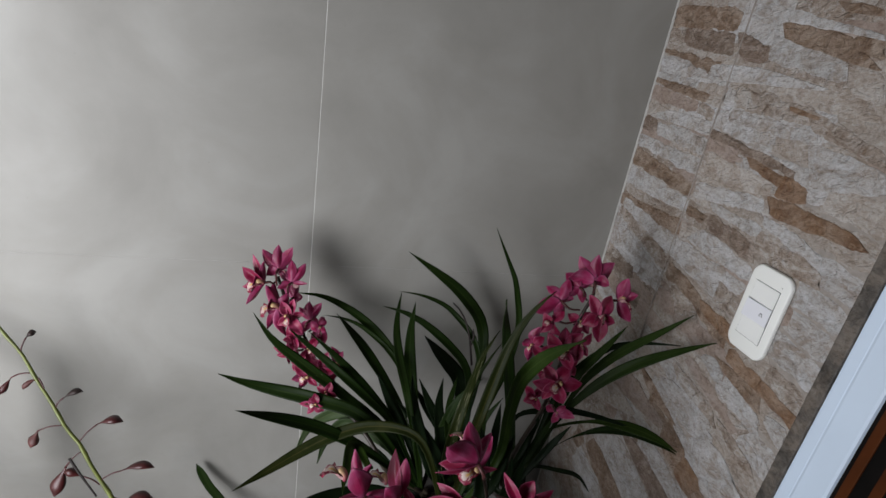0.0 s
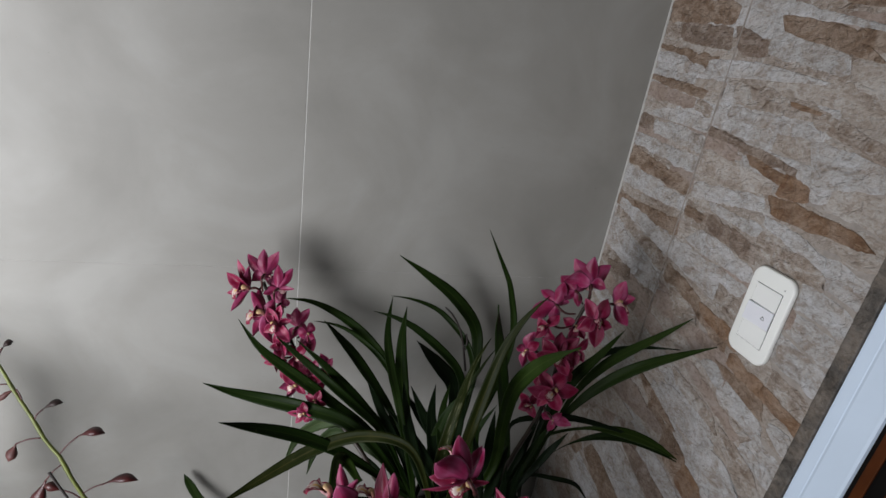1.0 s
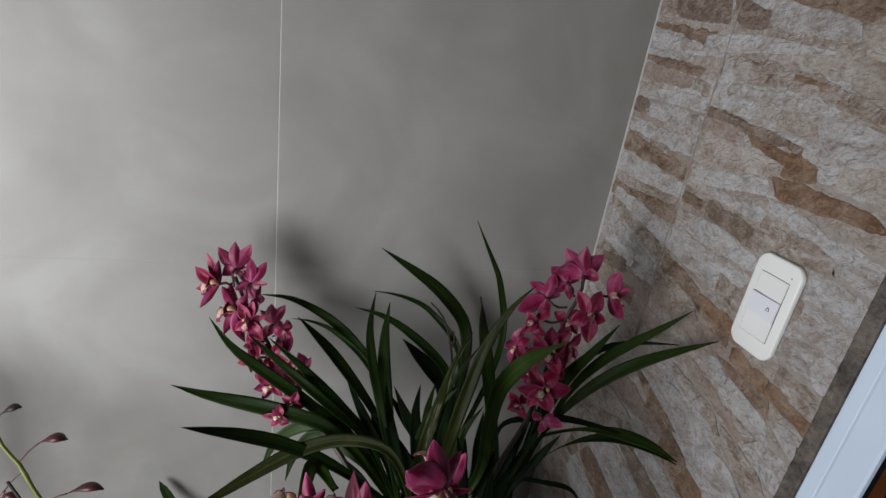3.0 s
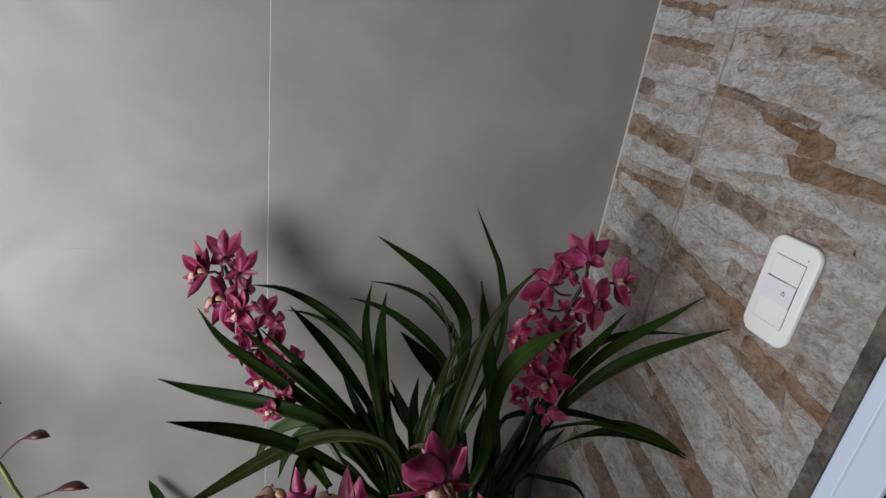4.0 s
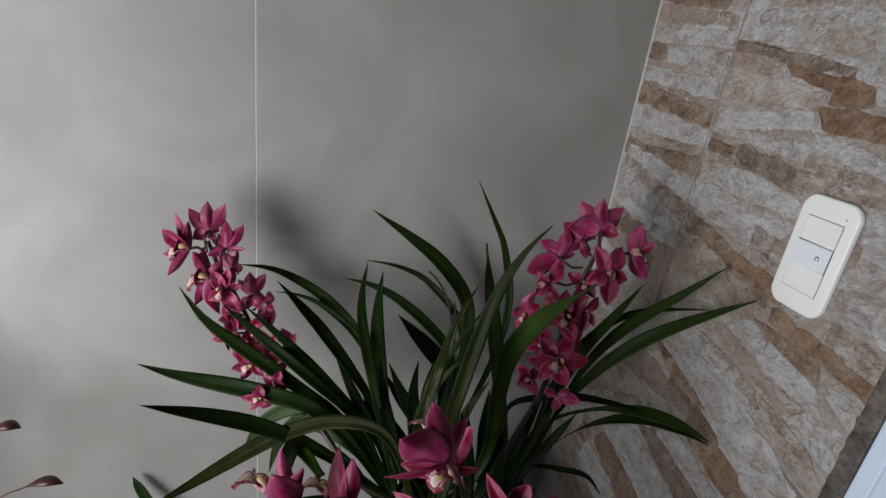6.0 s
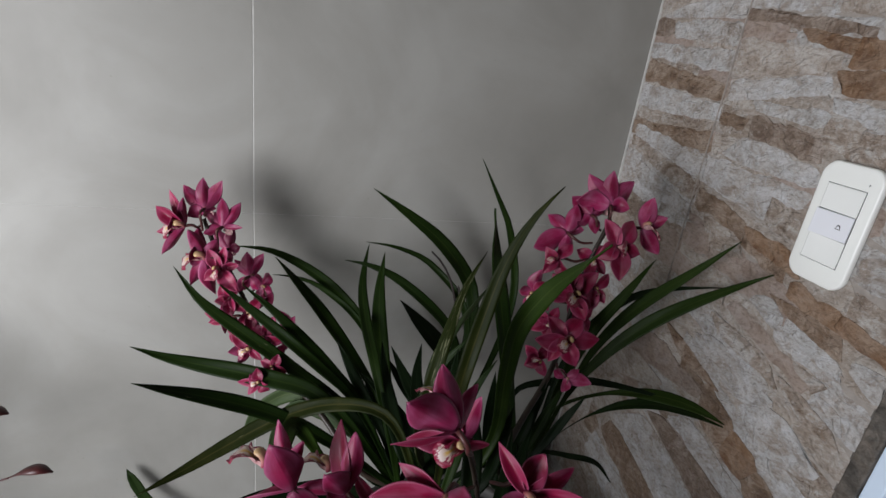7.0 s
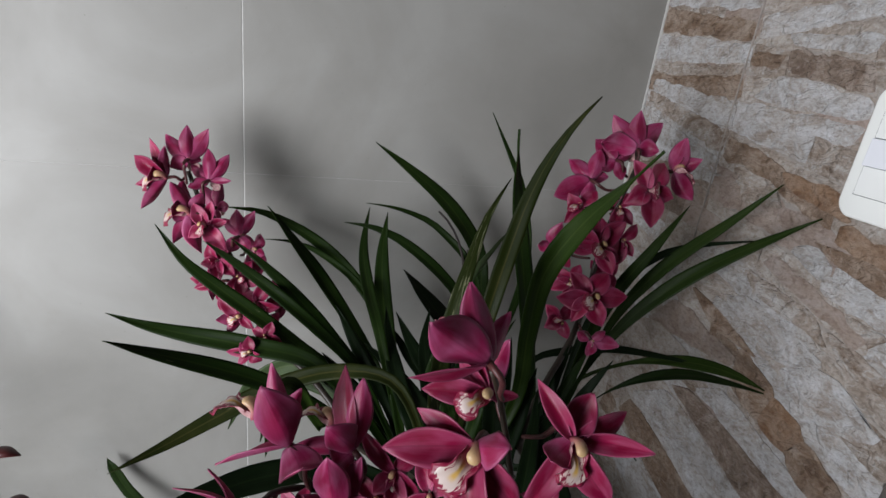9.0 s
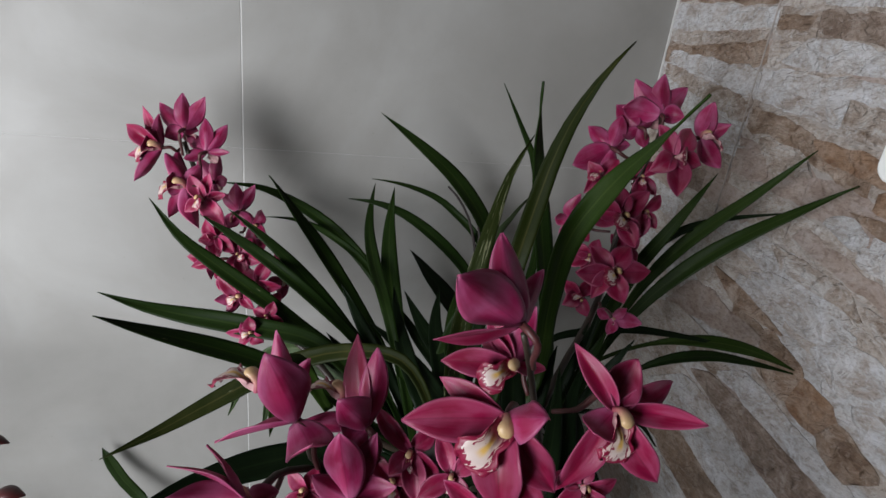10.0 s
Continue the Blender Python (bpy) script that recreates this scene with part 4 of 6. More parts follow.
leaf(potted_orchid, 'dark', (0.0119, 0.3, 0.2, 0.6), 5, (-0.235, -0.285, 0.505), (-0.228, -0.229, 0.631), (-0.186, -0.238, 0.644), (-0.147, -0.253, 0.654), (-0.113, -0.274, 0.660), (-0.083, -0.299, 0.665), (-0.058, -0.326, 0.668))
leaf(potted_orchid, 'fresh', (0.0192, 0.25, 0.55, 0.8), 5, (-0.235, -0.285, 0.505), (-0.156, -0.218, 0.582), (-0.128, -0.247, 0.623), (-0.099, -0.279, 0.651), (-0.072, -0.312, 0.668), (-0.045, -0.343, 0.673), (-0.020, -0.371, 0.667))
leaf(potted_orchid, 'green', (0.0173, 0.06, 0.42, 0.74), 4, (-0.235, -0.285, 0.505), (-0.123, -0.193, 0.511), (-0.092, -0.214, 0.561), (-0.064, -0.246, 0.602), (-0.042, -0.285, 0.631), (-0.028, -0.329, 0.649), (-0.020, -0.371, 0.663))
leaf(potted_orchid, 'green', 0.0236, 4, (-0.395, -0.258, 0.494), (-0.522, -0.215, 0.635), (-0.566, -0.185, 0.630), (-0.612, -0.163, 0.629), (-0.657, -0.149, 0.632), (-0.700, -0.142, 0.641), (-0.738, -0.140, 0.656))
leaf(potted_orchid, 'green', 0.0196, 2, (-0.395, -0.258, 0.494), (-0.545, -0.259, 0.625), (-0.580, -0.257, 0.642), (-0.613, -0.261, 0.658), (-0.643, -0.270, 0.675), (-0.669, -0.283, 0.693), (-0.691, -0.298, 0.712))
leaf(potted_orchid, 'olive', 0.0198, 4, (-0.384, -0.363, 0.546), (-0.440, -0.298, 0.660), (-0.497, -0.264, 0.646), (-0.556, -0.256, 0.622), (-0.609, -0.266, 0.598), (-0.655, -0.287, 0.584), (-0.695, -0.314, 0.581))
leaf(potted_orchid, 'green', 0.0187, 4, (-0.395, -0.258, 0.494), (-0.480, -0.170, 0.583), (-0.528, -0.164, 0.622), (-0.572, -0.157, 0.658), (-0.614, -0.147, 0.689), (-0.655, -0.134, 0.720), (-0.687, -0.112, 0.756))
leaf(potted_orchid, 'green', 0.0135, 4, (-0.395, -0.258, 0.494), (-0.475, -0.245, 0.653), (-0.505, -0.251, 0.689), (-0.533, -0.245, 0.715), (-0.562, -0.226, 0.733), (-0.594, -0.194, 0.744), (-0.631, -0.147, 0.750))
leaf(potted_orchid, 'green', 0.0143, 4, (-0.395, -0.258, 0.494), (-0.459, -0.209, 0.618), (-0.489, -0.222, 0.665), (-0.516, -0.228, 0.703), (-0.542, -0.226, 0.733), (-0.569, -0.214, 0.755), (-0.598, -0.192, 0.771))
leaf(potted_orchid, 'green', 0.0175, 6, (-0.395, -0.258, 0.494), (-0.422, -0.128, 0.569), (-0.452, -0.132, 0.624), (-0.482, -0.142, 0.676), (-0.510, -0.157, 0.725), (-0.536, -0.178, 0.769), (-0.559, -0.203, 0.810))
leaf(potted_orchid, 'green', 0.0161, 8, (-0.395, -0.258, 0.494), (-0.428, -0.125, 0.654), (-0.456, -0.098, 0.687), (-0.491, -0.075, 0.716), (-0.531, -0.058, 0.739), (-0.575, -0.047, 0.755), (-0.621, -0.042, 0.758))
leaf(potted_orchid, 'green', 0.0095, 8, (-0.395, -0.258, 0.494), (-0.445, -0.144, 0.683), (-0.463, -0.120, 0.697), (-0.485, -0.099, 0.708), (-0.510, -0.079, 0.717), (-0.539, -0.063, 0.720), (-0.569, -0.050, 0.717))
leaf(potted_orchid, 'green', 0.0152, 4, (-0.395, -0.258, 0.494), (-0.438, -0.205, 0.679), (-0.441, -0.171, 0.690), (-0.443, -0.136, 0.705), (-0.443, -0.103, 0.722), (-0.438, -0.071, 0.742), (-0.429, -0.040, 0.765))
leaf(potted_orchid, 'green', 0.0213, 0, (-0.395, -0.258, 0.494), (-0.415, -0.243, 0.602), (-0.418, -0.210, 0.630), (-0.421, -0.178, 0.662), (-0.423, -0.148, 0.697), (-0.421, -0.121, 0.735), (-0.414, -0.097, 0.776))
leaf(potted_orchid, 'green', 0.0154, 6, (-0.356, -0.259, 0.491), (-0.321, -0.145, 0.681), (-0.348, -0.141, 0.710), (-0.375, -0.132, 0.732), (-0.403, -0.117, 0.748), (-0.434, -0.097, 0.755), (-0.467, -0.073, 0.752))
leaf(potted_orchid, 'green', 0.0106, 12, (-0.356, -0.259, 0.491), (-0.307, -0.112, 0.724), (-0.326, -0.093, 0.741), (-0.348, -0.077, 0.757), (-0.376, -0.067, 0.767), (-0.406, -0.061, 0.773), (-0.437, -0.059, 0.776))
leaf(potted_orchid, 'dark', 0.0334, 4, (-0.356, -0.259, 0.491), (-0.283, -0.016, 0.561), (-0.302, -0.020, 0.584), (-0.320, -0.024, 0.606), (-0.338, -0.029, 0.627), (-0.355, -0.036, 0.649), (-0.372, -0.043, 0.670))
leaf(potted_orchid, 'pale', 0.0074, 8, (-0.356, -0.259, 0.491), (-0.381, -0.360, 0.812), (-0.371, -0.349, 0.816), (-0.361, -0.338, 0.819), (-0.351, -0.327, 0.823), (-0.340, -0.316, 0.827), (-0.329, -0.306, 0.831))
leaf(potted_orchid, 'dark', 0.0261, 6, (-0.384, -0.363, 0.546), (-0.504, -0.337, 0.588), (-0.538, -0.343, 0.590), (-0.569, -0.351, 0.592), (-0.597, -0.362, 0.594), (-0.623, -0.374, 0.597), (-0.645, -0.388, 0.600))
leaf(potted_orchid, 'pale', 0.0234, 40, (-0.395, -0.258, 0.494), (-0.475, -0.202, 0.583), (-0.534, -0.168, 0.593), (-0.577, -0.157, 0.563), (-0.609, -0.158, 0.495))
leaf(potted_orchid, 'pale', 0.0199, 35, (-0.395, -0.258, 0.494), (-0.467, -0.214, 0.567), (-0.533, -0.178, 0.577), (-0.555, -0.175, 0.540), (-0.569, -0.175, 0.485))
leaf(potted_orchid, 'dark', 0.0082, 8.0, (-0.223, -0.293, 0.519), (-0.218, -0.283, 0.557), (-0.160, -0.288, 0.554), (-0.123, -0.294, 0.543), (-0.097, -0.301, 0.512))
leaf(potted_orchid, 'fresh', (0.0165, 0.5, 0.0, 0.5), 10, (-0.505, -0.345, 0.640), (-0.538, -0.362, 0.700), (-0.546, -0.391, 0.695), (-0.550, -0.408, 0.689), (-0.552, -0.424, 0.684))
# leaves deep in the clump; the near-black ones have its shade in their colour
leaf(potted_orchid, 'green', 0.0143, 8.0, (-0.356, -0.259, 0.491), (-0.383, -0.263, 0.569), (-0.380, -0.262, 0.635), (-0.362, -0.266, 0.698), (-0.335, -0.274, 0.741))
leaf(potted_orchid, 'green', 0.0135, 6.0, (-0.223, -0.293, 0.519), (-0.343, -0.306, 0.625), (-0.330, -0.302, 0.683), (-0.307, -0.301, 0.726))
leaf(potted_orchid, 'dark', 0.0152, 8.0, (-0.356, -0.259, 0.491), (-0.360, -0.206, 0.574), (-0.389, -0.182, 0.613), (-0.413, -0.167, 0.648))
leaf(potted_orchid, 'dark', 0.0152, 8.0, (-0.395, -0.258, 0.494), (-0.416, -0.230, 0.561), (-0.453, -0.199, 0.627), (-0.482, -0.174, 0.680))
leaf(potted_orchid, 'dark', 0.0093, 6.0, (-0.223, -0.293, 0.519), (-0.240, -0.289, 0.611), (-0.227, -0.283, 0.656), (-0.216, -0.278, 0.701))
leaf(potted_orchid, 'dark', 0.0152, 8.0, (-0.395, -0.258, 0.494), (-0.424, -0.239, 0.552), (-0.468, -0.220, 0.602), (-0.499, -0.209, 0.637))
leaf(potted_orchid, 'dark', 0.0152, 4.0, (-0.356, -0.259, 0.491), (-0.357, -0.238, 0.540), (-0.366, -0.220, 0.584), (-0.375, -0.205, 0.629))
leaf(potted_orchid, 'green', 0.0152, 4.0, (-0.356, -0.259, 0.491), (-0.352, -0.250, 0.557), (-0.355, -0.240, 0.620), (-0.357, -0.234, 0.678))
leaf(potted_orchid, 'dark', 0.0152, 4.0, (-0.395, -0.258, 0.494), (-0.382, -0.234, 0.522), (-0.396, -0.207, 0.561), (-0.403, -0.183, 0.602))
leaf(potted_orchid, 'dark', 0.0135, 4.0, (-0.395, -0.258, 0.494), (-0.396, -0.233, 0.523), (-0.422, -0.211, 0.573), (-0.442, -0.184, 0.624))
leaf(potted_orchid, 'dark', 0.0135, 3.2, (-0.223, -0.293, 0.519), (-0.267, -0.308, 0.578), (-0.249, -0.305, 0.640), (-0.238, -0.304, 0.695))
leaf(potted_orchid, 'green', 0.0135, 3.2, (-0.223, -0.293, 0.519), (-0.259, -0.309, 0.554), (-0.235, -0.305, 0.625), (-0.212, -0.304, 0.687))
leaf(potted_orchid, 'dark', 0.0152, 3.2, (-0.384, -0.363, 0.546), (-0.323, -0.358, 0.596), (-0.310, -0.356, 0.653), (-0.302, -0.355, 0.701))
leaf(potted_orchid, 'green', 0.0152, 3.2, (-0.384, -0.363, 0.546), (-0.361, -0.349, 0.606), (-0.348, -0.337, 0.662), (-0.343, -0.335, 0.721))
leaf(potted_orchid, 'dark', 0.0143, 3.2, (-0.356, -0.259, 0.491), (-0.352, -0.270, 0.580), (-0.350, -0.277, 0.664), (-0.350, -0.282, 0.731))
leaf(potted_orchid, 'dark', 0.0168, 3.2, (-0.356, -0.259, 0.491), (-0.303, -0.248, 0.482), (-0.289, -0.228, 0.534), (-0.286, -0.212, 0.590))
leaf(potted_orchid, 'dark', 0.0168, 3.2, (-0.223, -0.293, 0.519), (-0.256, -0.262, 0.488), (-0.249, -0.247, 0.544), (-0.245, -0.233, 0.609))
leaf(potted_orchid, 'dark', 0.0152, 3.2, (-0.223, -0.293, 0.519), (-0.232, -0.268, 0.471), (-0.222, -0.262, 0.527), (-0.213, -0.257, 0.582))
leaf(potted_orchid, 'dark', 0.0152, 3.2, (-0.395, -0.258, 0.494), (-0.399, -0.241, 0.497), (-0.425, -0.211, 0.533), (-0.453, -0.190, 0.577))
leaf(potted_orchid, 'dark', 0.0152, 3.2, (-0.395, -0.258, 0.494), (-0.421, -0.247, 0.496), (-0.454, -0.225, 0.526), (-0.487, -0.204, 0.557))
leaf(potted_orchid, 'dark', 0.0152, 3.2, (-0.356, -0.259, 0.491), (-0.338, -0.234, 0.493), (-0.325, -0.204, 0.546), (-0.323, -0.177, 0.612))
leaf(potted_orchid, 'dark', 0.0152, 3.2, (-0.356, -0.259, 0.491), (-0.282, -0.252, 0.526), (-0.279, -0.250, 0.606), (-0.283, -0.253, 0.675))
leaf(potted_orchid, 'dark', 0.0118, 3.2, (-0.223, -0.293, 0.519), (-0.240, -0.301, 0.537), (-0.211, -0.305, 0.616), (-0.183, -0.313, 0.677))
# unseen leaves low at the front, added to keep light off the stone
leaf(potted_orchid, 'green', 0.0220, 0, (-0.393, -0.370, 0.414), (-0.417, -0.433, 0.456), (-0.453, -0.496, 0.536), (-0.485, -0.535, 0.617))
leaf(potted_orchid, 'green', 0.0220, 0, (-0.376, -0.369, 0.412), (-0.390, -0.439, 0.463), (-0.402, -0.515, 0.556), (-0.417, -0.562, 0.630))
leaf(potted_orchid, 'green', 0.0220, 0, (-0.358, -0.368, 0.408), (-0.343, -0.440, 0.444), (-0.348, -0.520, 0.542), (-0.344, -0.566, 0.614))
leaf(potted_orchid, 'green', 0.0220, 0, (-0.343, -0.356, 0.415), (-0.300, -0.429, 0.454), (-0.282, -0.505, 0.536), (-0.268, -0.559, 0.611))
leaf(potted_orchid, 'green', 0.0220, 0, (-0.395, -0.361, 0.426), (-0.446, -0.406, 0.460), (-0.501, -0.450, 0.496), (-0.555, -0.495, 0.544))
leaf(potted_orchid, 'green', 0.0240, 0, (-0.393, -0.370, 0.414), (-0.415, -0.481, 0.488), (-0.436, -0.586, 0.622), (-0.432, -0.648, 0.647))
leaf(potted_orchid, 'green', 0.0240, 0, (-0.376, -0.369, 0.412), (-0.363, -0.496, 0.510), (-0.365, -0.596, 0.643), (-0.350, -0.654, 0.669))
leaf(potted_orchid, 'green', 0.0240, 0, (-0.358, -0.368, 0.408), (-0.309, -0.502, 0.514), (-0.289, -0.588, 0.630), (-0.262, -0.637, 0.654))
leaf(potted_orchid, 'green', 0.0240, 0, (-0.393, -0.370, 0.414), (-0.460, -0.464, 0.462), (-0.498, -0.575, 0.584), (-0.515, -0.646, 0.626))
leaf(potted_orchid, 'green', 0.0240, 0, (-0.349, -0.367, 0.405), (-0.261, -0.484, 0.497), (-0.218, -0.558, 0.588), (-0.181, -0.608, 0.612))
leaf(potted_orchid, 'green', 0.0240, 0, (-0.306, -0.338, 0.427), (-0.219, -0.385, 0.483), (-0.168, -0.456, 0.549), (-0.139, -0.513, 0.579))
leaf(potted_orchid, 'green', 0.0240, 0, (-0.308, -0.326, 0.435), (-0.203, -0.352, 0.455), (-0.140, -0.391, 0.490), (-0.099, -0.427, 0.509))
leaf(potted_orchid, 'green', 0.0240, 0, (-0.316, -0.340, 0.430), (-0.246, -0.418, 0.496), (-0.207, -0.511, 0.573), (-0.189, -0.569, 0.596))
leaf(potted_orchid, 'green', 0.0240, 0, (-0.308, -0.326, 0.435), (-0.205, -0.336, 0.426), (-0.131, -0.363, 0.439), (-0.088, -0.386, 0.437))
# near-black fillers for gaps in the clump, its shade put into the colour
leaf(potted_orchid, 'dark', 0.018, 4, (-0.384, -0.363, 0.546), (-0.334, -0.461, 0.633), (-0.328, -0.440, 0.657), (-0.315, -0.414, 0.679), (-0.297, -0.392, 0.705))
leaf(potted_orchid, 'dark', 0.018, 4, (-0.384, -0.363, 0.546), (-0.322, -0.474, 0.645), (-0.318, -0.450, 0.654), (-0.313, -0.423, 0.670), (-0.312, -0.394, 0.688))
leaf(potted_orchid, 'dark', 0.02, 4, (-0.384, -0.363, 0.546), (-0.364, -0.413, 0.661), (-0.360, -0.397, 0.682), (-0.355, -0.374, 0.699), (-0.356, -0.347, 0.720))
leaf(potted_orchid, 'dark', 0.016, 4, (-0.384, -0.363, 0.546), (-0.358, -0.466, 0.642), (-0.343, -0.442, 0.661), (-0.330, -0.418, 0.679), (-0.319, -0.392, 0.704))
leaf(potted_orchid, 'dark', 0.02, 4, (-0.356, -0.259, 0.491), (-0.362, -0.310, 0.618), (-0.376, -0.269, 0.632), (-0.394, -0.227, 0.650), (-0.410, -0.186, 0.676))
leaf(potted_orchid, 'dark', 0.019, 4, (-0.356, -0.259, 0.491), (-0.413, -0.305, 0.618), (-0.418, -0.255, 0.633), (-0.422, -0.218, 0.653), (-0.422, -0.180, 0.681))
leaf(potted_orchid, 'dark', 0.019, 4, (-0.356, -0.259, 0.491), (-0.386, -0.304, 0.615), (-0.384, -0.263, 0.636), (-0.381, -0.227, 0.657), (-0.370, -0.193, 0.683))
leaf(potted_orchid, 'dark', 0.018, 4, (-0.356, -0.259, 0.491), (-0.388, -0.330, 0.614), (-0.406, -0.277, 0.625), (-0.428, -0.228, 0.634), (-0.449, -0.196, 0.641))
leaf(potted_orchid, 'green', 0.016, 4, (-0.356, -0.259, 0.491), (-0.371, -0.316, 0.623), (-0.373, -0.275, 0.643), (-0.366, -0.237, 0.669), (-0.350, -0.206, 0.696))
spike(potted_orchid, 0.0045, (-0.395, -0.258, 0.494), (-0.458, -0.246, 0.532), (-0.484, -0.224, 0.571), (-0.520, -0.184, 0.600), (-0.559, -0.162, 0.626), (-0.582, -0.125, 0.667), (-0.601, -0.109, 0.703), (-0.619, -0.107, 0.744), (-0.641, -0.101, 0.787), (-0.651, -0.099, 0.817))
spike(potted_orchid, 0.0045, (-0.235, -0.285, 0.505), (-0.295, -0.342, 0.622), (-0.264, -0.316, 0.656), (-0.233, -0.295, 0.690), (-0.213, -0.279, 0.736), (-0.207, -0.272, 0.779), (-0.199, -0.268, 0.822), (-0.188, -0.265, 0.860), (-0.175, -0.258, 0.889), (-0.174, -0.251, 0.905))
spike(potted_orchid, 0.0032, (-0.384, -0.363, 0.546), (-0.387, -0.508, 0.690), (-0.393, -0.503, 0.722), (-0.400, -0.498, 0.752), (-0.412, -0.502, 0.787), (-0.425, -0.514, 0.812))
spike(potted_orchid, 0.004, (-0.384, -0.363, 0.546), (-0.464, -0.475, 0.658), (-0.491, -0.471, 0.683), (-0.513, -0.472, 0.693), (-0.525, -0.473, 0.705), (-0.531, -0.469, 0.725), (-0.534, -0.475, 0.736))
spike(potted_orchid, 0.0035, (-0.384, -0.363, 0.546), (-0.475, -0.484, 0.675), (-0.510, -0.473, 0.693), (-0.530, -0.476, 0.702), (-0.543, -0.483, 0.708), (-0.552, -0.502, 0.718), (-0.559, -0.517, 0.725))
# flowers of the left spike
bloom(potted_orchid, (-0.672, -0.111, 0.811), (-0.983, -0.160, -0.088), (-0.653, -0.102, 0.811), (-0.701, -0.109, 0.798, 0.9), 1.12, (-0.690, -0.087, 0.849, -0.46, -0.78, 0.42, 0.85), (-0.707, -0.099, 0.830, -0.55, -0.79, 0.26, 1.15), (-0.674, -0.101, 0.844, -0.54, 0.78, -0.31, 0.95), (-0.689, -0.120, 0.815, -0.73, 0.67, -0.15, 1.70), (-0.704, -0.107, 0.801, -0.59, -0.81, 0.04, 0.80), (-0.696, -0.122, 0.777, -0.54, 0.82, -0.20, 0.95))
bloom(potted_orchid, (-0.651, -0.098, 0.830), (0.245, 0.962, 0.123), (-0.652, -0.104, 0.803), None, 1.12, (-0.653, -0.081, 0.865, -0.04, 0.96, -0.28, 1.15), (-0.677, -0.072, 0.851, 0.27, 0.86, -0.43, 1.10), (-0.631, -0.081, 0.863, -0.11, 0.97, -0.20, 1.05), (-0.669, -0.102, 0.823, -0.02, 1.00, -0.08, 1.10), (-0.639, -0.089, 0.829, -0.40, 0.91, -0.10, 1.10))
bloom(potted_orchid, (-0.629, -0.100, 0.807), (0.532, 0.840, 0.108), (-0.634, -0.106, 0.784), None, 1.12, (-0.632, -0.085, 0.841, 0.08, 0.96, -0.27, 1.25), (-0.609, -0.086, 0.836, 0.03, 0.98, -0.18, 1.10), (-0.650, -0.083, 0.823, 0.33, 0.87, -0.37, 1.20), (-0.650, -0.105, 0.799, 0.05, 0.99, -0.13, 1.10), (-0.605, -0.106, 0.810, 0.36, 0.93, -0.10, 0.70))
bloom(potted_orchid, (-0.647, -0.126, 0.774), (-0.996, -0.073, -0.043), (-0.638, -0.113, 0.758), (-0.673, -0.124, 0.764, 1.1), 1.12, (-0.668, -0.110, 0.805, -0.41, 0.79, -0.46, 1.35), (-0.658, -0.101, 0.806, -0.43, 0.68, -0.59, 1.10), (-0.665, -0.133, 0.782, -0.67, 0.72, -0.16, 1.70), (-0.664, -0.139, 0.744, -0.53, 0.80, -0.28, 1.05), (-0.636, -0.147, 0.734, -0.47, 0.75, -0.46, 1.10), (-0.635, -0.117, 0.796, -0.53, 0.80, -0.28, 1.20))
bloom(potted_orchid, (-0.629, -0.134, 0.762), (-0.568, -0.799, 0.199), (-0.626, -0.111, 0.743), (-0.632, -0.151, 0.760, 1.2), 1.12, (-0.642, -0.125, 0.786, -0.18, -0.93, 0.33, 1.60), (-0.623, -0.122, 0.788, -0.13, -0.93, 0.33, 1.40), (-0.607, -0.136, 0.769, -0.32, -0.92, 0.21, 1.40), (-0.607, -0.153, 0.742, -0.33, -0.82, 0.46, 1.40), (-0.646, -0.142, 0.751, -0.10, -0.95, 0.31, 1.40))
bloom(potted_orchid, (-0.625, -0.080, 0.768), (0.473, 0.881, 0.023), (-0.621, -0.086, 0.754), None, 1.12, (-0.642, -0.068, 0.793, 0.15, 0.93, -0.33, 1.30), (-0.620, -0.068, 0.797, 0.04, 0.96, -0.28, 1.20), (-0.610, -0.083, 0.773, 0.32, 0.94, -0.12, 1.20), (-0.628, -0.093, 0.745, 0.03, 0.94, -0.34, 1.20))
bloom(potted_orchid, (-0.596, -0.113, 0.743), (0.618, 0.773, 0.139), (-0.605, -0.113, 0.729), None, 1.12, (-0.599, -0.100, 0.772, 0.14, 0.95, -0.26, 1.35), (-0.578, -0.102, 0.771, 0.13, 0.97, -0.20, 1.15), (-0.614, -0.100, 0.761, 0.27, 0.90, -0.35, 1.20), (-0.608, -0.124, 0.728, 0.04, 0.95, -0.32, 1.30), (-0.584, -0.125, 0.729, 0.31, 0.85, -0.42, 1.20))
bloom(potted_orchid, (-0.582, -0.096, 0.720), (0.744, -0.650, 0.154), (-0.596, -0.097, 0.712), None, 1.12, (-0.570, -0.097, 0.740, 0.53, 0.85, 0.02, 1.50), (-0.568, -0.103, 0.716, 0.61, 0.66, -0.43, 1.50), (-0.570, -0.114, 0.694, 0.41, 0.69, -0.59, 1.50), (-0.585, -0.115, 0.694, 0.28, 0.71, -0.65, 1.40), (-0.595, -0.082, 0.735, 0.52, 0.58, -0.63, 1.20))
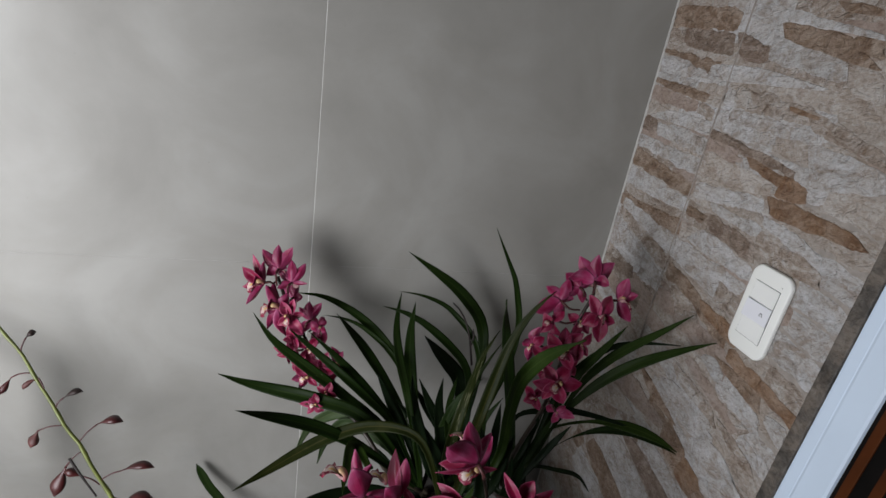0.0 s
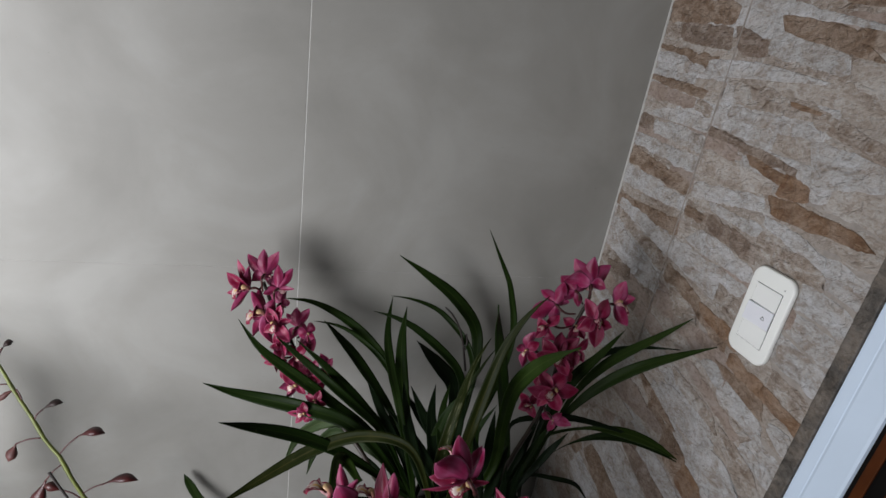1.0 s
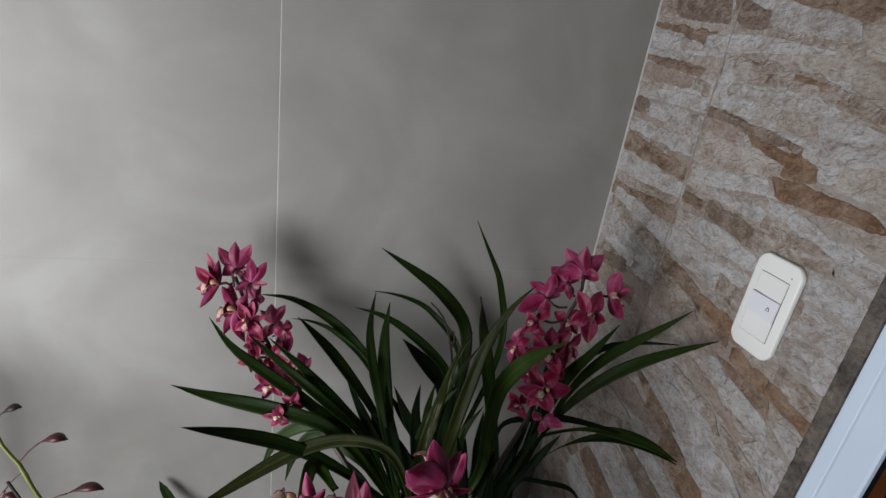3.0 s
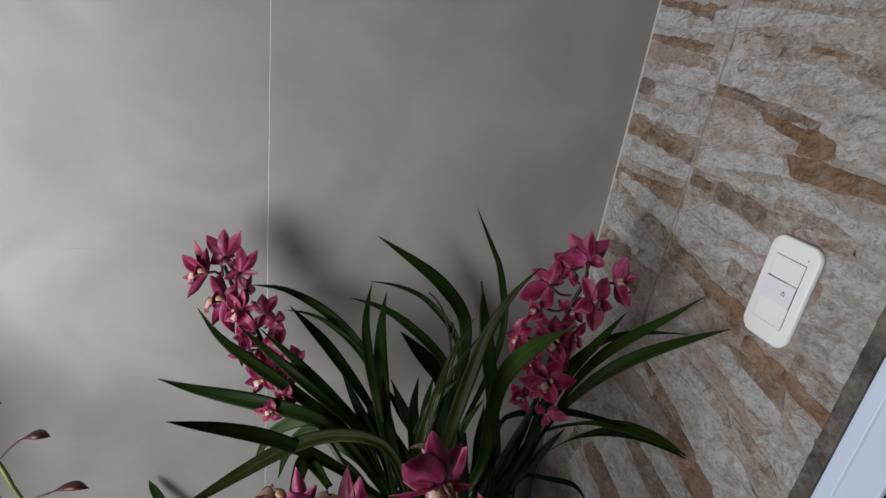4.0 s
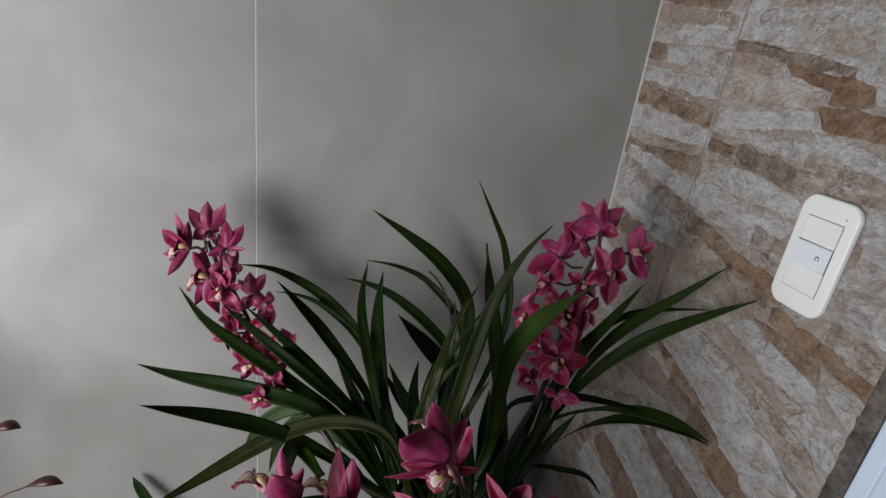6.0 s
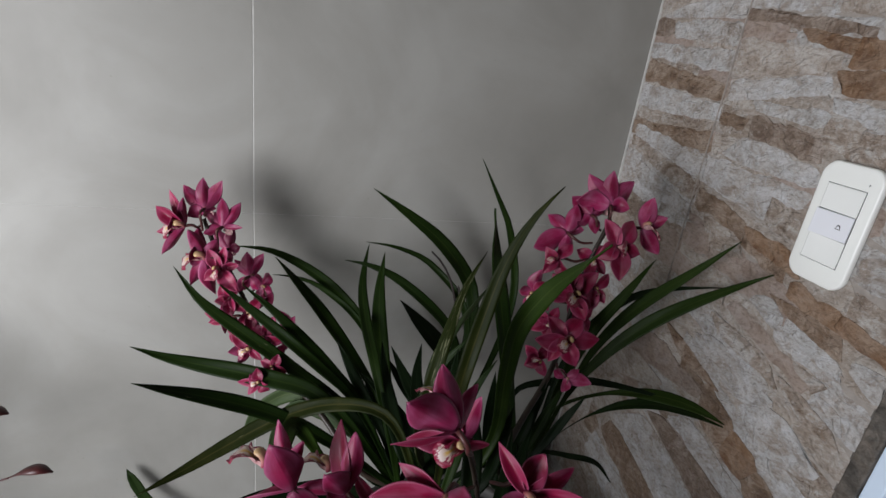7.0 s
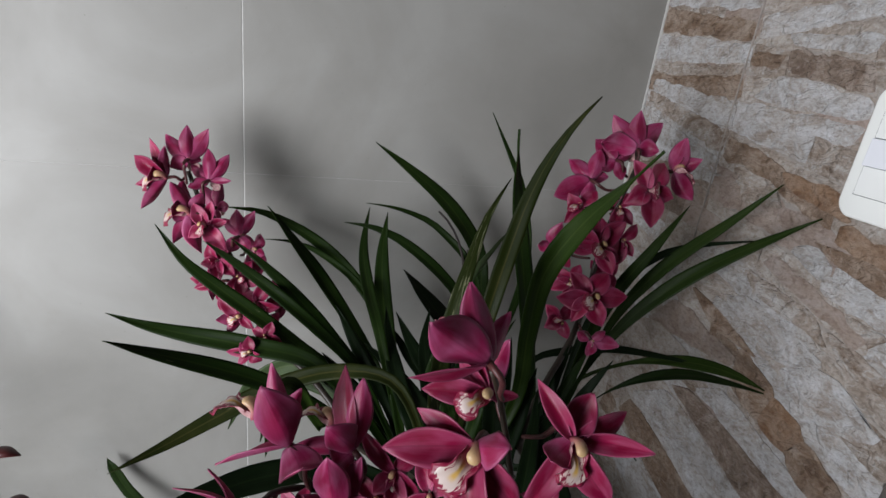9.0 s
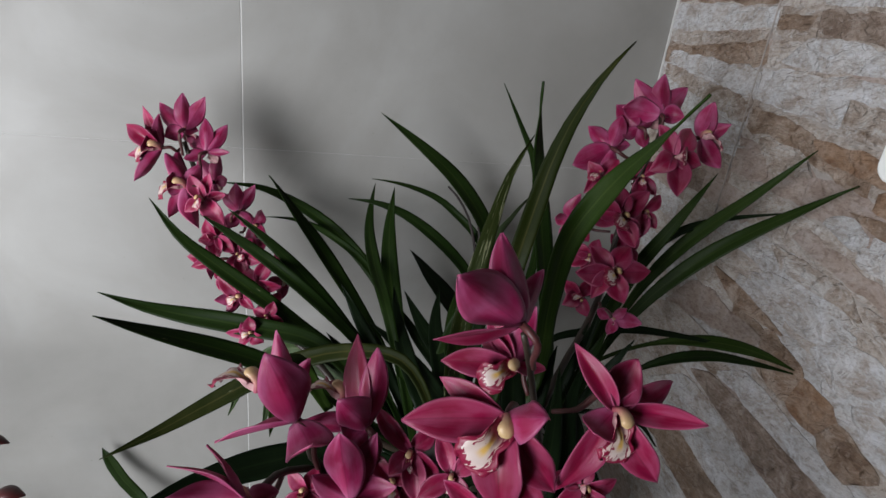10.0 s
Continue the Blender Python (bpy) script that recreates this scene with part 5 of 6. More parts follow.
bloom(potted_orchid, (-0.620, -0.118, 0.714), (-0.827, -0.561, 0.041), (-0.608, -0.100, 0.707), (-0.631, -0.127, 0.718, 0.8), 1.12, (-0.632, -0.117, 0.732, -0.23, -0.96, 0.18, 1.70), (-0.612, -0.110, 0.733, -0.29, -0.92, 0.27, 1.50), (-0.637, -0.125, 0.712, -0.17, -0.94, 0.31, 1.50), (-0.601, -0.130, 0.700, -0.43, -0.81, 0.39, 1.50), (-0.620, -0.133, 0.692, -0.29, -0.87, 0.41, 1.50))
bloom(potted_orchid, (-0.619, -0.119, 0.686), (-0.990, -0.119, -0.076), (-0.602, -0.107, 0.688), None, 1.12, (-0.653, -0.108, 0.685, -0.66, -0.70, 0.27, 1.10), (-0.647, -0.119, 0.676, -0.56, -0.80, 0.22, 1.15), (-0.631, -0.115, 0.701, -0.50, 0.79, -0.35, 1.40), (-0.628, -0.124, 0.665, -0.43, 0.87, -0.24, 1.30), (-0.609, -0.124, 0.666, -0.50, 0.80, -0.33, 1.40))
bloom(potted_orchid, (-0.595, -0.124, 0.694), (-0.079, -0.959, 0.271), (-0.592, -0.113, 0.685), (-0.590, -0.139, 0.693, 0.8), 1.12, (-0.611, -0.118, 0.711, 0.03, -0.94, 0.33, 1.50), (-0.581, -0.117, 0.712, -0.01, -0.96, 0.30, 1.50), (-0.572, -0.133, 0.689, -0.18, -0.90, 0.40, 1.40), (-0.588, -0.137, 0.671, -0.00, -0.90, 0.43, 1.40), (-0.608, -0.132, 0.676, 0.02, -0.94, 0.34, 1.50))
bloom(potted_orchid, (-0.575, -0.140, 0.666), (-0.379, -0.894, 0.240), (-0.578, -0.133, 0.663), (-0.574, -0.153, 0.667, 0.8), 1.12, (-0.593, -0.131, 0.681, -0.16, -0.91, 0.39, 1.50), (-0.563, -0.133, 0.692, -0.17, -0.95, 0.25, 1.50), (-0.549, -0.149, 0.665, -0.31, -0.87, 0.38, 1.40), (-0.564, -0.155, 0.645, -0.16, -0.87, 0.46, 1.40), (-0.588, -0.148, 0.649, -0.12, -0.93, 0.35, 1.50))
bloom(potted_orchid, (-0.592, -0.143, 0.650), (-0.903, -0.381, -0.199), (-0.572, -0.141, 0.645), (-0.612, -0.147, 0.641, 0.8), 1.12, (-0.619, -0.130, 0.669, -0.46, -0.83, 0.31, 1.20), (-0.620, -0.142, 0.646, -0.31, 0.78, -0.54, 1.50), (-0.607, -0.150, 0.631, -0.38, 0.81, -0.45, 1.40), (-0.579, -0.152, 0.638, -0.46, -0.82, 0.34, 1.50), (-0.590, -0.131, 0.671, -0.38, -0.88, 0.29, 1.50))
bloom(potted_orchid, (-0.548, -0.123, 0.664), (0.409, -0.846, 0.342), (-0.567, -0.128, 0.661), None, 1.12, (-0.555, -0.111, 0.690, 0.25, 0.86, -0.45, 1.40), (-0.537, -0.119, 0.685, 0.38, 0.91, -0.17, 1.40), (-0.535, -0.132, 0.658, 0.57, 0.58, -0.58, 1.40), (-0.546, -0.135, 0.643, 0.25, 0.83, -0.50, 1.40), (-0.564, -0.126, 0.652, 0.11, -0.93, 0.36, 1.40))
bloom(potted_orchid, (-0.578, -0.184, 0.625), (-0.940, -0.324, -0.106), (-0.559, -0.185, 0.617), (-0.595, -0.187, 0.620, 0.8), 1.12, (-0.605, -0.179, 0.624, -0.57, -0.75, 0.32, 1.20), (-0.592, -0.189, 0.611, -0.50, -0.84, 0.23, 1.20), (-0.582, -0.177, 0.641, -0.41, -0.87, 0.29, 1.40), (-0.567, -0.191, 0.617, -0.49, -0.77, 0.40, 1.40), (-0.590, -0.181, 0.636, -0.50, 0.73, -0.46, 1.50))
bloom(potted_orchid, (-0.562, -0.167, 0.635), (-0.379, -0.894, 0.240), (-0.560, -0.165, 0.631), (-0.564, -0.177, 0.635, 0.8), 1.12, (-0.578, -0.161, 0.642, -0.19, -0.88, 0.43, 1.40), (-0.556, -0.162, 0.651, -0.18, -0.95, 0.27, 1.40), (-0.546, -0.173, 0.630, -0.27, -0.86, 0.44, 1.40), (-0.564, -0.176, 0.614, -0.13, -0.92, 0.36, 1.40), (-0.575, -0.172, 0.622, -0.17, -0.92, 0.36, 1.40))
bloom(potted_orchid, (-0.609, -0.122, 0.664), (-0.602, -0.744, 0.289), (-0.590, -0.120, 0.668), None, 1.12, (-0.622, -0.116, 0.673, -0.25, -0.86, 0.44, 1.50), (-0.595, -0.121, 0.677, -0.33, -0.91, 0.25, 1.50), (-0.597, -0.133, 0.651, -0.29, -0.81, 0.52, 1.50), (-0.618, -0.127, 0.652, -0.20, -0.91, 0.36, 1.50))
bloom(potted_orchid, (-0.562, -0.141, 0.639), (0.071, -0.926, 0.370), (-0.566, -0.139, 0.648), None, 1.12, (-0.575, -0.135, 0.650, 0.02, -0.90, 0.44, 1.50), (-0.549, -0.140, 0.652, -0.09, -0.95, 0.31, 1.50), (-0.550, -0.151, 0.630, -0.07, -0.84, 0.53, 1.50), (-0.572, -0.146, 0.628, 0.01, -0.92, 0.39, 1.50))
# flowers of the right spike
bloom(potted_orchid, (-0.174, -0.251, 0.906), (0.334, 0.920, 0.205), (-0.176, -0.258, 0.883), None, 1.30, (-0.170, -0.235, 0.944, 0.55, 0.81, -0.21, 1.30), (-0.195, -0.225, 0.936, 0.59, 0.81, -0.04, 1.30), (-0.144, -0.240, 0.934, 0.28, 0.89, -0.35, 1.30), (-0.216, -0.242, 0.911, 0.24, 0.97, 0.05, 1.30), (-0.156, -0.262, 0.907, 0.48, 0.88, 0.01, 1.30))
bloom(potted_orchid, (-0.146, -0.282, 0.890), (0.855, -0.478, 0.201), (-0.169, -0.264, 0.875), (-0.125, -0.296, 0.881, 0.9), 1.30, (-0.134, -0.274, 0.924, 0.85, 0.47, -0.25, 1.45), (-0.122, -0.290, 0.905, 0.76, 0.63, -0.15, 1.50), (-0.129, -0.301, 0.866, 0.89, 0.46, -0.03, 1.50), (-0.124, -0.270, 0.902, 0.34, -0.71, 0.61, 1.40), (-0.132, -0.283, 0.870, 0.06, -0.99, -0.13, 1.30))
bloom(potted_orchid, (-0.183, -0.299, 0.872), (0.377, -0.892, 0.249), (-0.188, -0.273, 0.853), (-0.188, -0.314, 0.876, 1.35), 1.30, (-0.197, -0.284, 0.899, -0.27, -0.94, 0.18, 1.40), (-0.160, -0.285, 0.899, -0.07, -0.83, 0.55, 1.40), (-0.164, -0.313, 0.868, -0.24, -0.95, 0.19, 1.40), (-0.185, -0.317, 0.839, -0.30, -0.87, 0.39, 1.55), (-0.207, -0.301, 0.858, 0.02, -0.91, 0.41, 1.40))
bloom(potted_orchid, (-0.220, -0.246, 0.868), (-0.179, 0.971, 0.156), (-0.195, -0.265, 0.863), None, 1.30, (-0.242, -0.232, 0.887, 0.32, 0.95, -0.01, 1.40), (-0.261, -0.247, 0.848, 0.07, 0.97, -0.22, 1.40), (-0.210, -0.235, 0.900, 0.32, 0.90, -0.29, 1.50), (-0.200, -0.244, 0.873, -0.07, 0.98, -0.18, 1.40), (-0.226, -0.262, 0.843, 0.35, 0.85, -0.38, 1.40))
bloom(potted_orchid, (-0.192, -0.244, 0.891), (-0.052, 0.998, 0.038), (-0.181, -0.255, 0.875), None, 1.30, (-0.215, -0.230, 0.909, 0.36, 0.93, -0.01, 1.50), (-0.211, -0.249, 0.879, 0.08, 0.93, -0.36, 1.40), (-0.190, -0.259, 0.873, 0.50, 0.81, -0.31, 1.40), (-0.172, -0.238, 0.908, 0.11, 0.91, -0.39, 1.40))
bloom(potted_orchid, (-0.239, -0.269, 0.843), (-0.920, -0.391, 0.033), (-0.198, -0.267, 0.843), (-0.255, -0.276, 0.841, 1.0), 1.30, (-0.257, -0.275, 0.827, -0.55, -0.74, 0.40, 1.50), (-0.221, -0.264, 0.860, -0.58, -0.72, 0.38, 1.50), (-0.254, -0.266, 0.855, -0.56, -0.83, -0.04, 1.50), (-0.228, -0.280, 0.825, -0.72, -0.69, 0.12, 1.50))
bloom(potted_orchid, (-0.219, -0.287, 0.804), (-0.375, -0.894, 0.245), (-0.204, -0.276, 0.794), (-0.230, -0.302, 0.804, 1.35), 1.30, (-0.191, -0.285, 0.832, -0.39, -0.84, 0.38, 1.50), (-0.214, -0.273, 0.835, -0.49, -0.80, 0.35, 1.50), (-0.253, -0.281, 0.803, -0.25, -0.93, 0.27, 1.40), (-0.208, -0.306, 0.781, -0.52, -0.81, 0.29, 1.50), (-0.242, -0.272, 0.824, -0.42, -0.89, 0.18, 1.50), (-0.199, -0.300, 0.794, -0.42, -0.88, 0.21, 1.40))
bloom(potted_orchid, (-0.221, -0.297, 0.750), (-0.372, -0.907, 0.198), (-0.212, -0.280, 0.736), (-0.234, -0.311, 0.750, 1.35), 1.30, (-0.240, -0.280, 0.771, -0.44, -0.87, 0.22, 1.50), (-0.200, -0.291, 0.776, -0.42, -0.81, 0.40, 1.50), (-0.184, -0.309, 0.756, -0.35, -0.88, 0.32, 1.50), (-0.256, -0.290, 0.746, -0.29, -0.90, 0.32, 1.50), (-0.210, -0.316, 0.724, -0.48, -0.83, 0.27, 1.50), (-0.241, -0.304, 0.724, -0.42, -0.81, 0.41, 1.40))
bloom(potted_orchid, (-0.249, -0.248, 0.787), (-0.957, -0.290, -0.010), (-0.212, -0.267, 0.783), None, 1.30, (-0.240, -0.238, 0.814, 0.08, 0.82, -0.56, 1.50), (-0.268, -0.245, 0.791, -0.30, 0.92, -0.24, 1.50), (-0.259, -0.258, 0.765, 0.02, 0.76, -0.64, 1.50), (-0.232, -0.260, 0.769, -0.70, -0.71, 0.13, 1.50), (-0.234, -0.249, 0.801, -0.68, -0.69, 0.24, 1.50))
bloom(potted_orchid, (-0.247, -0.290, 0.719), (-0.597, -0.797, 0.092), (-0.221, -0.286, 0.723), (-0.258, -0.298, 0.724, 1.1), 1.30, (-0.263, -0.282, 0.732, -0.42, -0.89, 0.17, 1.50), (-0.234, -0.288, 0.735, -0.52, -0.79, 0.33, 1.50), (-0.242, -0.302, 0.701, -0.55, -0.79, 0.27, 1.50), (-0.264, -0.292, 0.710, -0.37, -0.83, 0.43, 1.50))
bloom(potted_orchid, (-0.215, -0.308, 0.702), (0.442, -0.721, -0.534), (-0.222, -0.291, 0.712), None, 1.30, (-0.189, -0.322, 0.702, 0.60, 0.50, -0.62, 1.40), (-0.201, -0.308, 0.713, 0.56, 0.42, -0.71, 1.30), (-0.229, -0.301, 0.708, 0.52, 0.64, -0.56, 1.30), (-0.220, -0.315, 0.687, 0.67, 0.37, -0.65, 1.30))
bloom(potted_orchid, (-0.191, -0.266, 0.844), (-0.182, -0.914, 0.362), (-0.197, -0.263, 0.835), None, 1.30, (-0.208, -0.258, 0.851, -0.32, -0.93, 0.20, 1.50), (-0.174, -0.265, 0.859, -0.29, -0.87, 0.41, 1.50), (-0.178, -0.278, 0.828, -0.45, -0.86, 0.25, 1.50), (-0.200, -0.275, 0.822, -0.38, -0.80, 0.46, 1.50))
bloom(potted_orchid, (-0.189, -0.282, 0.811), (0.377, -0.859, 0.347), (-0.204, -0.267, 0.800), None, 1.30, (-0.173, -0.280, 0.829, -0.13, -0.88, 0.46, 1.40), (-0.179, -0.293, 0.797, -0.24, -0.93, 0.29, 1.50), (-0.202, -0.272, 0.825, -0.19, -0.96, 0.23, 1.40), (-0.196, -0.293, 0.784, -0.23, -0.86, 0.45, 1.40))
bloom(potted_orchid, (-0.224, -0.258, 0.752), (-0.589, -0.640, 0.493), (-0.213, -0.271, 0.754), None, 1.30, (-0.243, -0.249, 0.759, -0.44, -0.83, 0.35, 1.50), (-0.215, -0.254, 0.769, -0.52, -0.72, 0.46, 1.50), (-0.230, -0.266, 0.733, -0.53, -0.70, 0.47, 1.50), (-0.247, -0.257, 0.741, -0.39, -0.78, 0.49, 1.50), (-0.208, -0.266, 0.744, -0.46, -0.82, 0.34, 1.40))
bloom(potted_orchid, (-0.195, -0.273, 0.766), (-0.044, -0.877, 0.479), (-0.208, -0.271, 0.762), None, 1.30, (-0.207, -0.264, 0.779, -0.31, -0.90, 0.30, 1.50), (-0.179, -0.274, 0.777, -0.24, -0.84, 0.48, 1.40), (-0.184, -0.284, 0.753, -0.36, -0.87, 0.34, 1.40), (-0.206, -0.277, 0.753, -0.26, -0.80, 0.54, 1.50))
# the large flowers that lean into the room
bloom(potted_orchid, (-0.430, -0.519, 0.821), (-0.385, 0.871, 0.306), (-0.410, -0.505, 0.784), (-0.451, -0.481, 0.819, 0.55, 0.024), 1.00, (-0.468, -0.522, 0.849, -0.22, 0.98, 0.03, 1.45), (-0.442, -0.503, 0.862, 0.16, 0.98, -0.09, 1.05), (-0.475, -0.524, 0.816, 0.16, -0.80, -0.58, 0.70), (-0.441, -0.491, 0.815, -0.84, 0.23, 0.49, 1.00), (-0.412, -0.495, 0.839, 0.02, 0.77, -0.64, 0.80))
bloom(potted_orchid, (-0.404, -0.469, 0.763), (-0.849, -0.524, -0.065), (-0.391, -0.473, 0.741), (-0.431, -0.478, 0.754, 0.85), 1.00, (-0.447, -0.457, 0.760, -0.55, -0.77, 0.34, 1.05), (-0.413, -0.442, 0.785, -0.65, -0.65, 0.39, 1.00), (-0.387, -0.453, 0.794, 0.03, 0.65, -0.76, 1.00), (-0.378, -0.465, 0.754, -0.20, -0.93, 0.30, 0.90), (-0.419, -0.444, 0.771, -0.73, -0.56, 0.39, 0.90))
bloom(potted_orchid, (-0.434, -0.529, 0.772), (-0.618, -0.773, -0.139), (-0.402, -0.502, 0.749), (-0.461, -0.540, 0.750, 0.84), 1.00, (-0.485, -0.518, 0.767, -0.41, -0.84, 0.37, 1.00), (-0.464, -0.506, 0.782, -0.49, -0.81, 0.34, 0.90), (-0.426, -0.551, 0.790, 0.92, -0.18, -0.35, 1.50), (-0.409, -0.550, 0.739, -0.40, -0.90, 0.20, 1.00), (-0.437, -0.548, 0.726, -0.51, -0.84, 0.19, 1.20))
bloom(potted_orchid, (-0.382, -0.544, 0.784), (-0.081, -0.982, -0.173), (-0.385, -0.495, 0.745), (-0.390, -0.562, 0.755, 0.72), 1.00, (-0.400, -0.524, 0.810, -0.31, -0.94, 0.16, 0.80), (-0.367, -0.532, 0.804, -0.36, -0.84, 0.41, 1.35), (-0.340, -0.560, 0.783, -0.22, -0.92, 0.31, 0.75), (-0.358, -0.561, 0.749, -0.24, -0.97, 0.07, 0.95), (-0.405, -0.544, 0.732, -0.50, -0.86, 0.13, 0.62), (-0.342, -0.534, 0.791, -0.03, -0.87, 0.49, 0.90), (-0.401, -0.556, 0.780, -0.08, -0.02, -1.00, 1.10))
bloom(potted_orchid, (-0.536, -0.477, 0.738), (-0.742, 0.516, 0.428), (-0.522, -0.478, 0.700), (-0.575, -0.452, 0.737, 0.72, 0.028), 1.00, (-0.552, -0.485, 0.786, -0.45, 0.88, 0.17, 1.50), (-0.547, -0.449, 0.780, -0.27, 0.91, -0.33, 0.70), (-0.530, -0.458, 0.766, -0.24, 0.91, -0.35, 1.00), (-0.579, -0.471, 0.724, -0.24, 0.38, 0.89, 0.70), (-0.529, -0.505, 0.740, 0.00, 0.29, -0.96, 1.40))
bloom(potted_orchid, (-0.495, -0.474, 0.727), (-0.628, 0.538, 0.562), (-0.490, -0.472, 0.683), (-0.528, -0.450, 0.726, 0.68, 0.022), 1.00, (-0.501, -0.448, 0.775, -0.46, -0.50, 0.73, 0.75), (-0.490, -0.460, 0.772, -0.06, 1.00, -0.07, 0.95), (-0.513, -0.484, 0.754, -0.55, 0.82, 0.16, 1.50), (-0.532, -0.463, 0.725, -0.01, 0.92, -0.39, 0.80), (-0.506, -0.482, 0.721, -0.29, 0.82, -0.50, 1.20))
bloom(potted_orchid, (-0.507, -0.505, 0.704), (-0.201, 0.963, 0.181), (-0.497, -0.489, 0.679), None, 1.00, (-0.514, -0.499, 0.746, -0.06, 1.00, -0.04, 1.20), (-0.493, -0.490, 0.736, 0.11, 0.94, -0.32, 0.90), (-0.527, -0.496, 0.715, -0.10, 0.89, -0.45, 1.00), (-0.482, -0.505, 0.710, 0.07, 0.86, -0.51, 1.00), (-0.498, -0.519, 0.690, -0.00, 0.88, -0.48, 1.00))
bloom(potted_orchid, (-0.559, -0.520, 0.728), (-0.585, 0.811, 0.024), (-0.543, -0.484, 0.707), None, 0.95, (-0.595, -0.504, 0.741, 0.47, 0.42, 0.77, 0.80), (-0.578, -0.501, 0.747, -0.75, -0.65, -0.12, 0.90), (-0.594, -0.518, 0.735, -0.25, 0.80, -0.54, 1.00), (-0.556, -0.532, 0.717, -0.23, 0.81, -0.53, 1.00), (-0.546, -0.510, 0.722, -0.68, 0.58, -0.45, 1.00))
bloom(potted_orchid, (-0.467, -0.479, 0.710), (-0.532, -0.840, -0.108), (-0.476, -0.488, 0.684), None, 1.00, (-0.489, -0.459, 0.730, -0.33, -0.87, 0.37, 0.90), (-0.452, -0.474, 0.721, -0.38, -0.84, 0.39, 1.20), (-0.481, -0.486, 0.700, -0.35, -0.83, 0.43, 1.20), (-0.452, -0.493, 0.699, -0.35, -0.85, 0.39, 1.30), (-0.466, -0.497, 0.687, -0.36, -0.86, 0.36, 1.20))
bloom(potted_orchid, (-0.479, -0.481, 0.690), (-0.047, -0.998, -0.051), (-0.489, -0.484, 0.672), (-0.481, -0.493, 0.685), 1.00, (-0.493, -0.471, 0.705, -0.03, -0.94, 0.34, 1.20), (-0.462, -0.483, 0.699, -0.28, -0.88, 0.39, 1.20), (-0.496, -0.484, 0.679, -0.21, -0.89, 0.40, 1.20), (-0.465, -0.494, 0.679, -0.12, -0.89, 0.43, 1.20), (-0.479, -0.498, 0.658, -0.14, -0.95, 0.27, 1.20))
bloom(potted_orchid, (-0.447, -0.501, 0.710), (-0.425, -0.886, -0.187), (-0.444, -0.501, 0.683), None, 1.00, (-0.453, -0.484, 0.725, -0.37, -0.85, 0.37, 1.20), (-0.438, -0.514, 0.696, -0.32, -0.90, 0.31, 1.20), (-0.467, -0.504, 0.698, -0.39, -0.84, 0.38, 1.20), (-0.428, -0.495, 0.719, -0.29, -0.84, 0.46, 1.20))
bloom(potted_orchid, (-0.440, -0.531, 0.714), (-0.334, -0.925, -0.178), (-0.415, -0.517, 0.695), (-0.446, -0.542, 0.708), 1.00, (-0.458, -0.520, 0.726, -0.19, -0.93, 0.32, 1.20), (-0.416, -0.525, 0.725, -0.30, -0.83, 0.47, 1.20), (-0.462, -0.531, 0.706, -0.32, -0.84, 0.44, 1.20), (-0.421, -0.543, 0.708, -0.31, -0.86, 0.40, 1.20))
bloom(potted_orchid, (-0.377, -0.528, 0.717), (-0.059, -0.998, -0.031), (-0.382, -0.509, 0.708), (-0.382, -0.539, 0.713), 1.10, (-0.392, -0.521, 0.722, -0.13, -0.91, 0.39, 1.00), (-0.370, -0.522, 0.728, -0.37, -0.84, 0.40, 1.00), (-0.356, -0.530, 0.721, -0.14, -0.86, 0.49, 1.00), (-0.394, -0.531, 0.706, -0.27, -0.82, 0.50, 1.00), (-0.363, -0.539, 0.710, -0.24, -0.90, 0.37, 1.00))
bloom(potted_orchid, (-0.529, -0.485, 0.693), (-0.648, -0.758, 0.070), (-0.523, -0.467, 0.683), (-0.535, -0.495, 0.690), 1.10, (-0.540, -0.478, 0.702, -0.25, -0.84, 0.48, 1.00), (-0.524, -0.479, 0.704, -0.35, -0.86, 0.37, 1.10), (-0.511, -0.491, 0.692, -0.40, -0.75, 0.52, 1.10), (-0.543, -0.488, 0.686, -0.39, -0.80, 0.46, 1.10), (-0.518, -0.498, 0.680, -0.29, -0.81, 0.51, 1.10))
bloom(potted_orchid, (-0.421, -0.521, 0.732), (-0.103, -0.941, -0.323), (-0.406, -0.506, 0.726), None, 1.10, (-0.434, -0.525, 0.712, -0.41, -0.89, 0.19, 1.10), (-0.408, -0.511, 0.741, -0.19, -0.85, 0.50, 1.10), (-0.402, -0.534, 0.709, -0.13, -0.98, 0.13, 1.10), (-0.426, -0.532, 0.709, -0.34, -0.92, 0.18, 1.10))
twig(potted_orchid, (-0.298, -0.131, 0.664), (-0.305, -0.123, 0.701), (-0.321, -0.117, 0.750), (-0.335, -0.113, 0.771), (-0.349, -0.112, 0.784))
twig(potted_orchid, (-0.305, -0.123, 0.701), (-0.301, -0.120, 0.722), (-0.304, -0.118, 0.733))

# ---- the spent orchid beside it ----
budded_orchid = tagged(new("budded_orchid"), "orchid with a yellow-green stem of shrivelled dark red buds", "orchid")
pot(budded_orchid, 0.085, 0.16, -0.88, -0.29)
spent_spike(budded_orchid, (-0.878, -0.287, 0.131), (-0.871, -0.231, 0.291), (-0.900, -0.172, 0.436), (-0.916, -0.162, 0.460), (-0.933, -0.152, 0.490), (-0.949, -0.140, 0.521), (-0.966, -0.132, 0.541), (-0.985, -0.119, 0.575), (-1.011, -0.103, 0.618), (-1.035, -0.087, 0.661), (-1.061, -0.075, 0.692), (-1.076, -0.067, 0.714))
bud(budded_orchid, 'dark', 0.0092, (-1.035, -0.087, 0.661), (-1.028, -0.080, 0.683), (-1.014, -0.077, 0.692))
